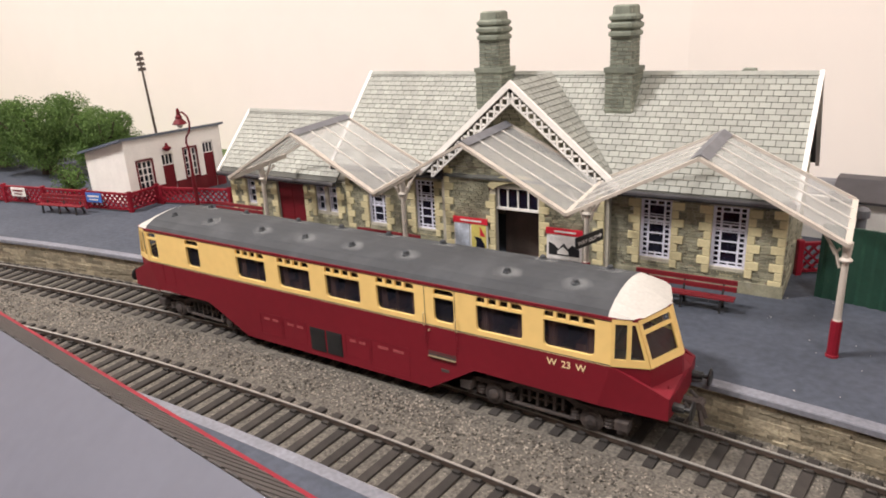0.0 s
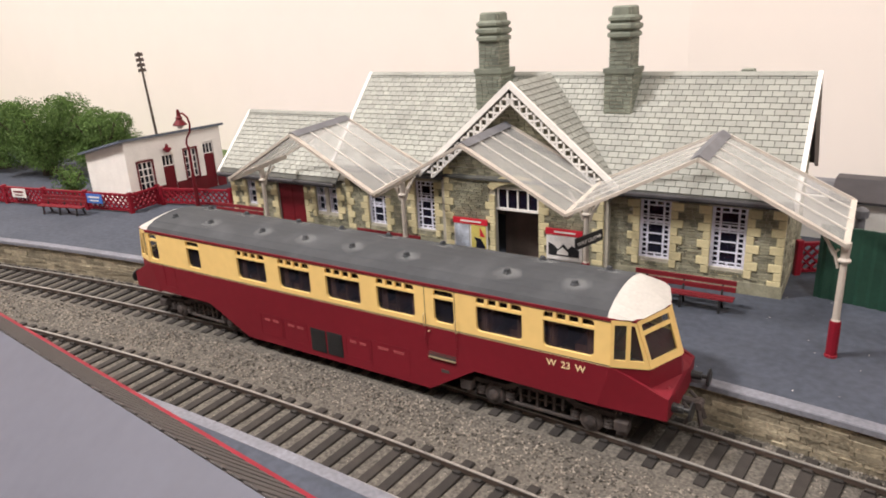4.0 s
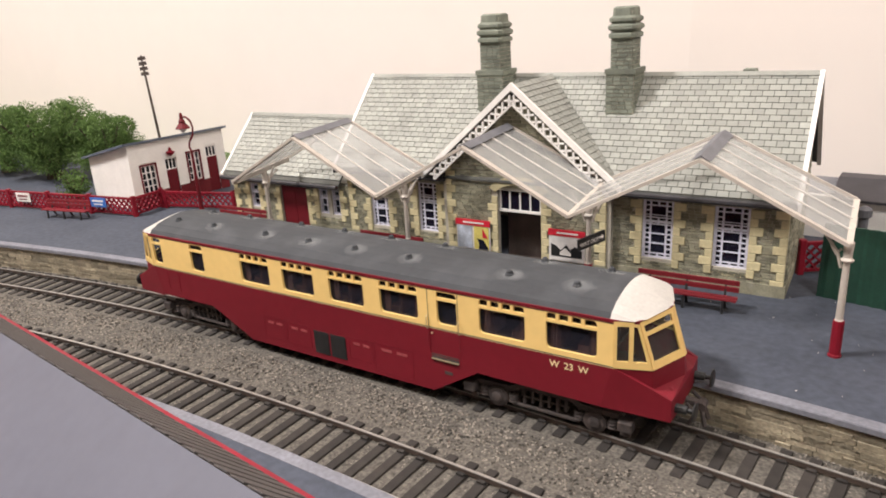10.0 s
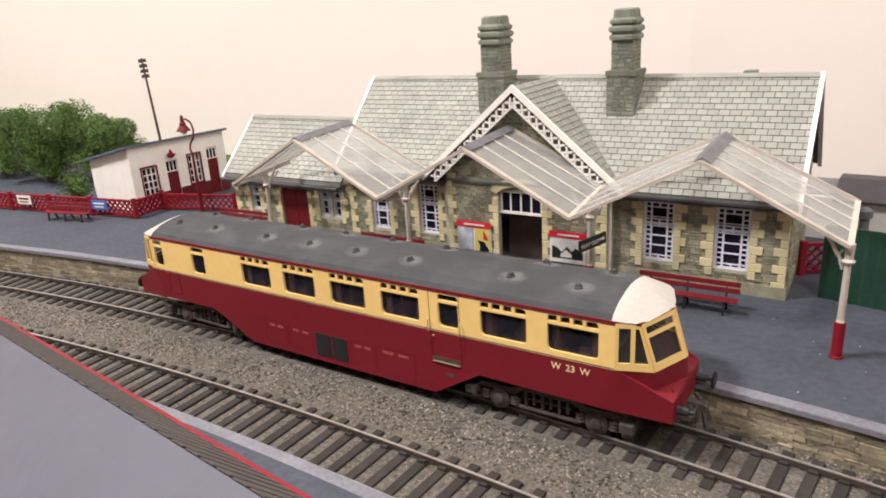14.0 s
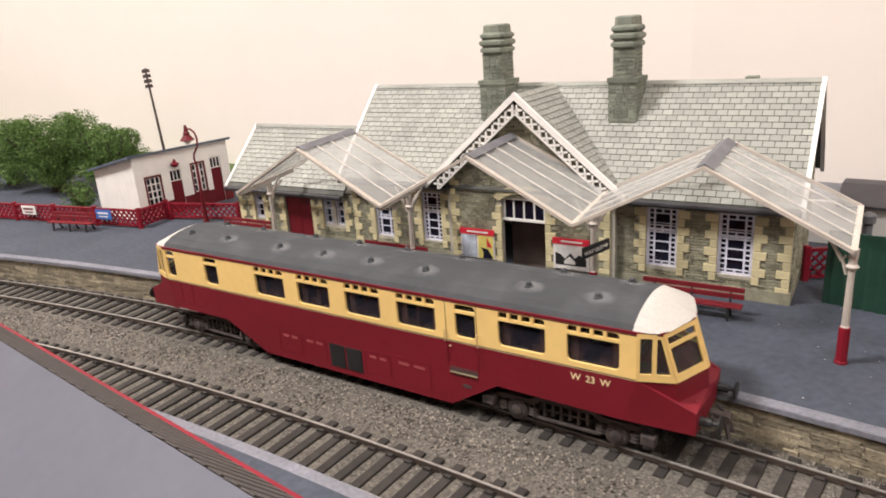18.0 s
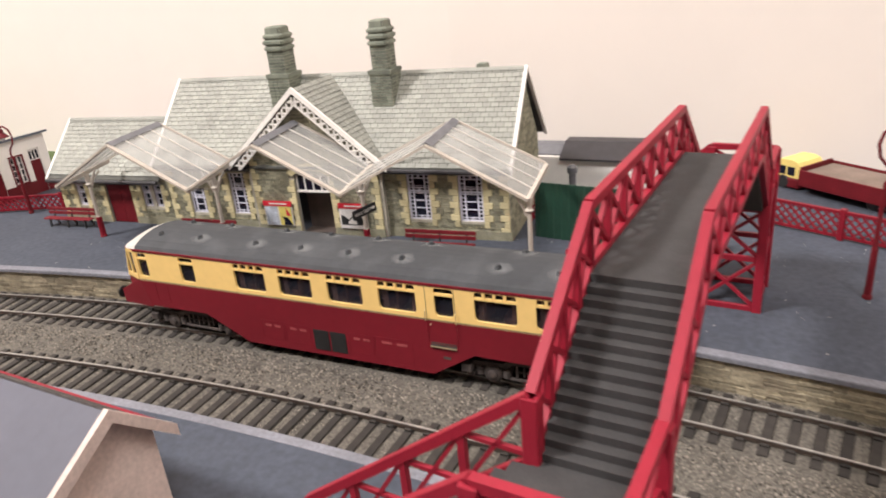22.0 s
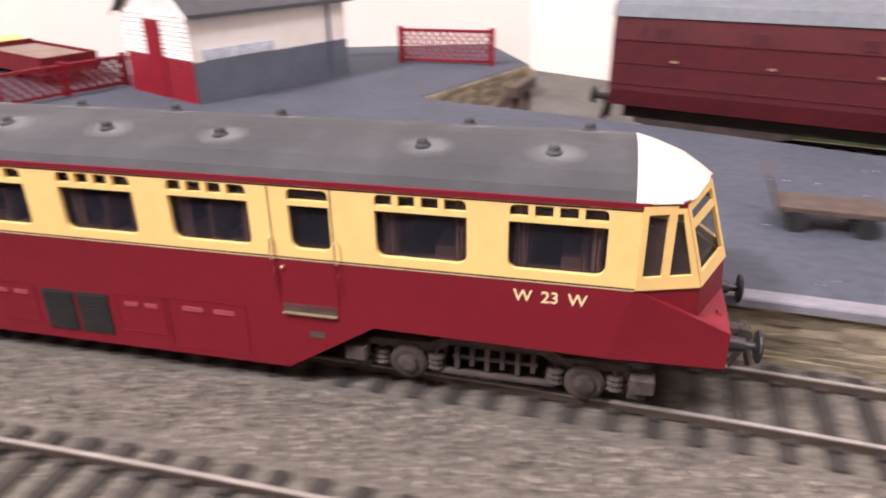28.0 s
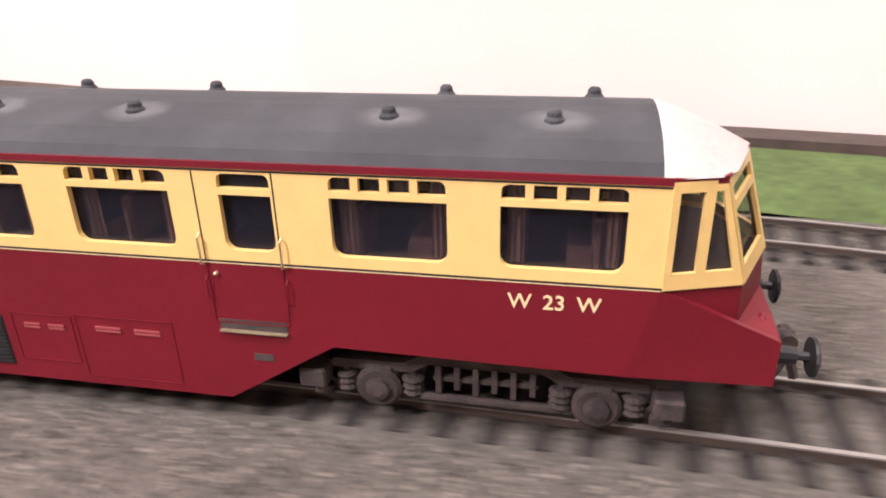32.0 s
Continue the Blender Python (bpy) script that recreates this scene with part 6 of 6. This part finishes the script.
def white_hut():
    m = T(418, 97, PLAT, 0, 0, 46)
    h = thing("platform_hut", m, "white platform hut with red and blue-grey dado and slate roof", "hut")

    def put(name, mesh, material, label=""):
        ob = part(name, mesh, material, h, label)
        ob.matrix_world = m
        return ob
    L, W, H, R = 92, 56, 39, 64
    put("wall", Mesh().box(0, L, 0, W, 0, H).prism([(0, H), (W, H), (W / 2, R)], 0.2, L - 0.2, "x"), M_WPAINT)
    me = m @ T(0, 0, 0, 0, 0, -90)
    board_wall(h, me, -W, -36, 19, H, 0, M_WPAINT, (), 2.0)
    board_wall(h, me, -22, 0.3, 19, H, 0, M_WPAINT, (), 2.0)
    board_wall(h, me, -W, -36, 0, 19, 0, M_FENCE, (), 2.0)
    board_wall(h, me, -22, 0.3, 0, 19, 0, M_FENCE, (), 2.0)
    put("door", Mesh().box(-0.9, 0.3, 22.5, 35.5, 0, 35), M_FENCE, "red plank door")
    put("blue_dado", Mesh().box(0, L, -0.7, 0.2, 0, 18), M_GREYBLUE, "blue-grey lower wall")
    put("shutter_panel", Mesh().box(6, 44, -0.9, 0.2, 18.5, 23), M_POSTER_A, "pale blue notices")
    put("downpipe", Mesh().tube([(L - 12, -1, 1), (L - 12, -1, H)], 0.8, 8), M_GREYBLUE)
    for sgn in (-1, 1):
        y0, y1 = (-4, W / 2) if sgn < 0 else (W + 4, W / 2)
        put("roof_slope", Mesh().prism([(y0, H - 2.2), (y0, H - 0.4), (y1, R + 1.8), (y1, R)], -3, L + 3, "x"), M_LEADROOF, "dark grey slate roof slope")
    put("barge_board", Mesh().prism([(-4.5, H - 4), (W / 2, R - 1.2), (W + 4.5, H - 4), (W + 4.5, H - 1.4), (W / 2, R + 2), (-4.5, H - 1.4)], -4, -2.8, "x"), M_WPAINT, "white barge board")


M_LEADROOF = mat("dark_slate_roof", (0.055, 0.058, 0.065), 0.6, vary=0.2, size=10, bump=0.05)
white_hut()


# ---- maroon parcels van in the bay ----
def coach():
    (ax, ay, _), (bx, by, _) = siding_at(534), siding_at(845)
    m = T((ax + bx) / 2, (ay + by) / 2, -1, 0, 0, math.degrees(math.atan2(by - ay, bx - ax))) @ Matrix.Scale(1.28, 4)
    v = thing("parcels_van", m, "dark maroon bogie parcels van standing in the bay", "railway van")

    def put(name, mesh, material, label="", parent=None):
        ob = part(name, mesh, material, parent or v, label)
        ob.matrix_world = m
        return ob
    L = 120
    put("body", Mesh().prism([(-17, 13), (-17.8, 18), (-17.8, 34), (-17, 41), (17, 41), (17.8, 34), (17.8, 18), (17, 13)], -L, L - 5, "x"), M_COACH, "dark maroon panelled body")
    prof = [(-17.6, 40.5), (-15.5, 44), (-10, 47), (0, 48.5), (10, 47), (15.5, 44), (17.6, 40.5)]
    put("roof", Mesh().loft([[(x, y, z) for y, z in prof] for x in (-L - 0.8, L + 0.8)]), M_COACHROOF, "blue-grey arched roof")
    put("end_panel", Mesh().prism([(-16.8, 12.6), (-17.5, 18), (-17.5, 34), (-16.8, 41), (-9, 46), (9, 46), (16.8, 41), (17.5, 34), (17.5, 18), (16.8, 12.6)], L - 5, L + 1, "x"), M_SOOT, "sooty black van end")
    put("gangway", Mesh().box(L + 1, L + 8, -8, 8, 13, 42, c=0.8).box(L + 8, L + 9, -9.2, 9.2, 12, 43, c=0.3), M_SOOT, "black concertina gangway")
    put("underframe", Mesh().box(-L + 4, L - 4, -13, 13, 8.5, 13), M_BLACK)
    bead = Mesh()
    for z in (20, 26.5, 33.5):
        bead.box(-L, L - 5, -18.05, -17.6, z, z + 0.3)
    put("beading", bead, M_COACH)
    for k in range(8):
        x = -L + 10 + k * 27.6
        put("door", Mesh().box(x, x + 0.2, -17.95, -17.7, 14, 38).box(x + 11, x + 11.2, -17.95, -17.7, 14, 38).box(x + 3.5, x + 7.5, -17.95, -17.7, 34.5, 37.5), M_COACHDARK, "flush van door with small window")
        put("door_handle", Mesh().box(x + 9.2, x + 10.6, -18.6, -17.8, 27.6, 28.2), M_BRIGHT)
    put("lettering_bar", Mesh().box(L - 28, L - 15, -18.4, -17.7, 17, 19), M_YELLOW, "small yellow lettering bar")
    put("lettering_bar", Mesh().box(-20, -13, -18.4, -17.7, 17, 18.6), M_YELLOW)
    for cx in (-L + 32, L - 32):
        b = Mesh()
        for sy in (-1, 1):
            b.prism([(cx - 24, 7), (cx - 8, 4), (cx + 8, 4), (cx + 24, 7), (cx + 24, 9), (cx - 24, 9)], sy * 11, sy * 13, "y")
        put("bogie", b, M_DIRT, "dark bogie frame")
        for ax in (-16, 16):
            for sy in (-1, 1):
                o = part("wheel", Mesh().lathe([(0.8, -1), (6, -1), (6, 1), (0.8, 1.2)], 16), M_DIRT, v)
                o.matrix_world = m @ T(cx + ax, sy * 8.4, 6, 90, 0, 0)
    for ex in (-1, 1):
        for sy in (-11, 11):
            put("buffer", Mesh().tube([(ex * L, sy, 14), (ex * (L + 6), sy, 14)], 1.2, 8).lathe([(0.5, 0), (3.0, 0.1), (2.6, 0.9)], 12, pose(ex * (L + 6.4), sy, 14, 0, 90 * ex, 0)), M_BLACK, "black buffer")
        put("coupling", Mesh().bar((ex * L, 0, 11), (ex * (L + 7), 0, 10), 2).bar((ex * (L + 5), -2, 10), (ex * (L + 6), -3, 4), 1.4).bar((ex * (L + 5), 2, 10), (ex * (L + 6), 3, 4), 1.4), M_DIRT)
    sm = siding_at(508)
    b = thing("buffer_stop", T(sm[0], sm[1], 0, 0, 0, sm[2]), "weathered timber buffer stop at the bay end", "buffer stop")
    part("beam", Mesh().box(-2, 3, -14, 14, 12, 17, c=0.5), M_POLE, b)
    part("post", Mesh().box(-2, 2, -9.5, -6.5, -2, 12), M_POLE, b)
    part("post", Mesh().box(-2, 2, 6.5, 9.5, -2, 12), M_POLE, b)
    part("strut", Mesh().bar((-2, -8, 12), (-16, -8, -2), 2.4), M_POLE, b)
    part("strut", Mesh().bar((-2, 8, 12), (-16, 8, -2), 2.4), M_POLE, b)


M_SOOT = mat("sooty_black", (0.03, 0.03, 0.031), 0.75, vary=0.25, size=9)
M_COACHDARK = mat("coach_recess", (0.06, 0.01, 0.013), 0.5, vary=0.1)
coach()


def trolley():
    m = T(614, -66, PLAT, 0, 0, -24)
    t = thing("luggage_trolley", m, "grey weathered luggage trolley on the platform", "trolley")
    part("deck", Mesh().box(-13, 13, -6, 6, 5, 6.4, c=0.2), M_POLE, t)
    part("handle", Mesh().bar((-13, -5, 6), (-16, -5, 14), 0.8).bar((-13, 5, 6), (-16, 5, 14), 0.8).bar((-16, -5, 14), (-16, 5, 14), 0.8), M_POLE, t)
    for x in (-8, 8):
        for sy in (-6, 6):
            part("wheel", Mesh().lathe([(0.5, -0.6), (2.8, -0.6), (2.8, 0.6), (0.5, 0.6)], 12, pose(x, sy, 2.8, 90, 0, 0)), M_BLACK, t)


trolley()


# ---- near platform: building, hut, figure ----
def near_building():
    m = T(99, -140, PLAT, 0, 0, -7)
    b = thing("near_platform_building", m, "long weatherboarded platform building with lilac-grey roof", "station building")

    def put(name, mesh, material, label=""):
        ob = part(name, mesh, material, b, label)
        ob.matrix_world = m
        return ob
    L, H, R, e0, e1 = 300, 33.0, 47.0, 15, -26
    put("wall", Mesh().box(-L, -4, -22, 12, 0, H).prism([(-22, H), (12, H), (-1, R - 2)], -L, -4, "x"), M_PINK, "pale pink weatherboarded walls")
    me = m @ T(-3.6, 0, 0, 0, 0, 90)
    board_wall(b, me, -22, 12, 7, H, 0, M_PINK, (), 2.0)
    for k in range(5):
        w = 17 * (1 - (k * 2.0 + 1) / (R - H))
        board_wall(b, me, -3 - w, -3 + w, H + k * 2.0, H + k * 2.0 + 2.0, 0, M_PINK, (), 2.0)
    board_wall(b, me, -22, 12, 0, 7, 0, M_MAROON, (), 2.0)
    put("roof_slope", Mesh().prism([(e1, H - 2), (e1, H), (-1, R + 1.5), (-1, R)], -L, 0.5, "x"), M_NEARROOF, "smooth lilac-grey roof slope")
    put("roof_slope", Mesh().prism([(e0, H - 2), (e0, H - 0.5), (-1, R + 1.5), (-1, R)], -L, 0.5, "x"), M_NEARROOF2, "brown-grey slatted roof slope")
    for k in range(62):
        x = -1.5 - k * 4.8
        put("roof_slat", Mesh().bar((x, -0.6, R + 1.55), (x, e0, H - 0.4), 3.7, 0.22), M_NEARROOF2)
    put("barge_board", Mesh().prism([(e1 - 1, H - 3.5), (-1, R - 1.5), (e0 + 1, H - 3.5), (e0 + 1, H + 0.3), (-1, R + 2.4), (e1 - 1, H + 0.3)], 0.4, 2.2, "x"), M_PINK, "pale barge board")
    put("gutter", Mesh().box(-L, 0.4, e0 - 0.3, e0 + 0.9, H - 1.6, H - 0.2), M_FENCE, "thin red gutter line")
    put("gutter", Mesh().box(-L, 0.4, e1 - 0.9, e1 + 0.3, H - 1.6, H - 0.2), M_FENCE, "thin red gutter line")


M_NEARROOF2 = mat("brown_grey_slats", (0.075, 0.066, 0.062), 0.8, vary=0.15, size=14)
near_building()


M_HUTROOF = mat("hut_roof_charcoal", (0.03, 0.029, 0.031), 0.9, vary=0.2, size=8, bump=0.05)
M_HUTROOF.node_tree.nodes["Principled BSDF"].inputs["Specular IOR Level"].default_value = 0.15


def small_hut():
    m = T(277, -166, PLAT, 0, 0, -6)
    h = thing("lamp_hut", m, "small hut with dark hipped roof and pink and red walls", "hut")
    W = 18
    part("wall", Mesh().box(-W, W, -W, W, 8, 21), M_PINK, h, "pale pink upper walls").matrix_world = m
    part("red_base", Mesh().box(-W - 0.4, W + 0.4, -W - 0.4, W + 0.4, 0, 8), M_MAROON, h, "maroon lower walls").matrix_world = m
    e = W + 4
    eaves = [(-e, -e), (e, -e), (e, e), (-e, e)]
    part("hipped_roof", Mesh().loft([[(x, y, 18.6) for x, y in eaves], [(x, y, 20) for x, y in eaves], [(x * 0.05, y * 0.05, 43.5) for x, y in eaves]]), M_HUTROOF, h, "dark grey hipped roof").matrix_world = m


small_hut()


def figure():
    m = T(120, -151, PLAT, 0, 0, 100)
    s = Mesh()
    for e in (-1.25, 1.25):
        s.tube([(e * 1.1, 0.2, 0.6), (e, 0, 5.5), (e * 0.9, 0, 11)], [1.0, 1.15, 1.4], 10).box(e * 1.1 - 0.9, e * 1.1 + 0.9, -1.0, 2.2, 0, 0.9, c=0.25)
    ring = [(2.5, 1.6, 9.4), (2.6, 1.7, 12), (2.9, 1.8, 15), (3.1, 1.7, 17.6), (2.4, 1.4, 18.9), (1.0, 1.0, 19.6), (0.9, 0.9, 20.2)]
    s.loft([[(a * math.cos(k * math.pi / 7), b * math.sin(k * math.pi / 7), z) for k in range(14)] for a, b, z in ring])
    s.lathe([(0.8, 19.8), (1.35, 20.6), (1.5, 21.6), (1.45, 22.4), (1.9, 22.7), (1.4, 22.9), (1.2, 23.8), (0.5, 24.1)], 12)
    s.tube([(3.0, 0, 17.8), (3.7, 0.8, 14.6), (2.0, 3.0, 14.2), (0.6, 3.4, 14.8)], [0.95, 0.9, 0.75, 0.6], 8).tube([(-3.0, 0, 17.8), (-3.7, 0.8, 14.6), (-2.0, 3.0, 13.8), (-0.4, 3.4, 14.2)], [0.95, 0.9, 0.75, 0.6], 8)
    solid("model_figurine", s, M_COAT, m, "small dark grey painted figurine standing on the platform", "figurine", smooth=True)


figure()

motions()
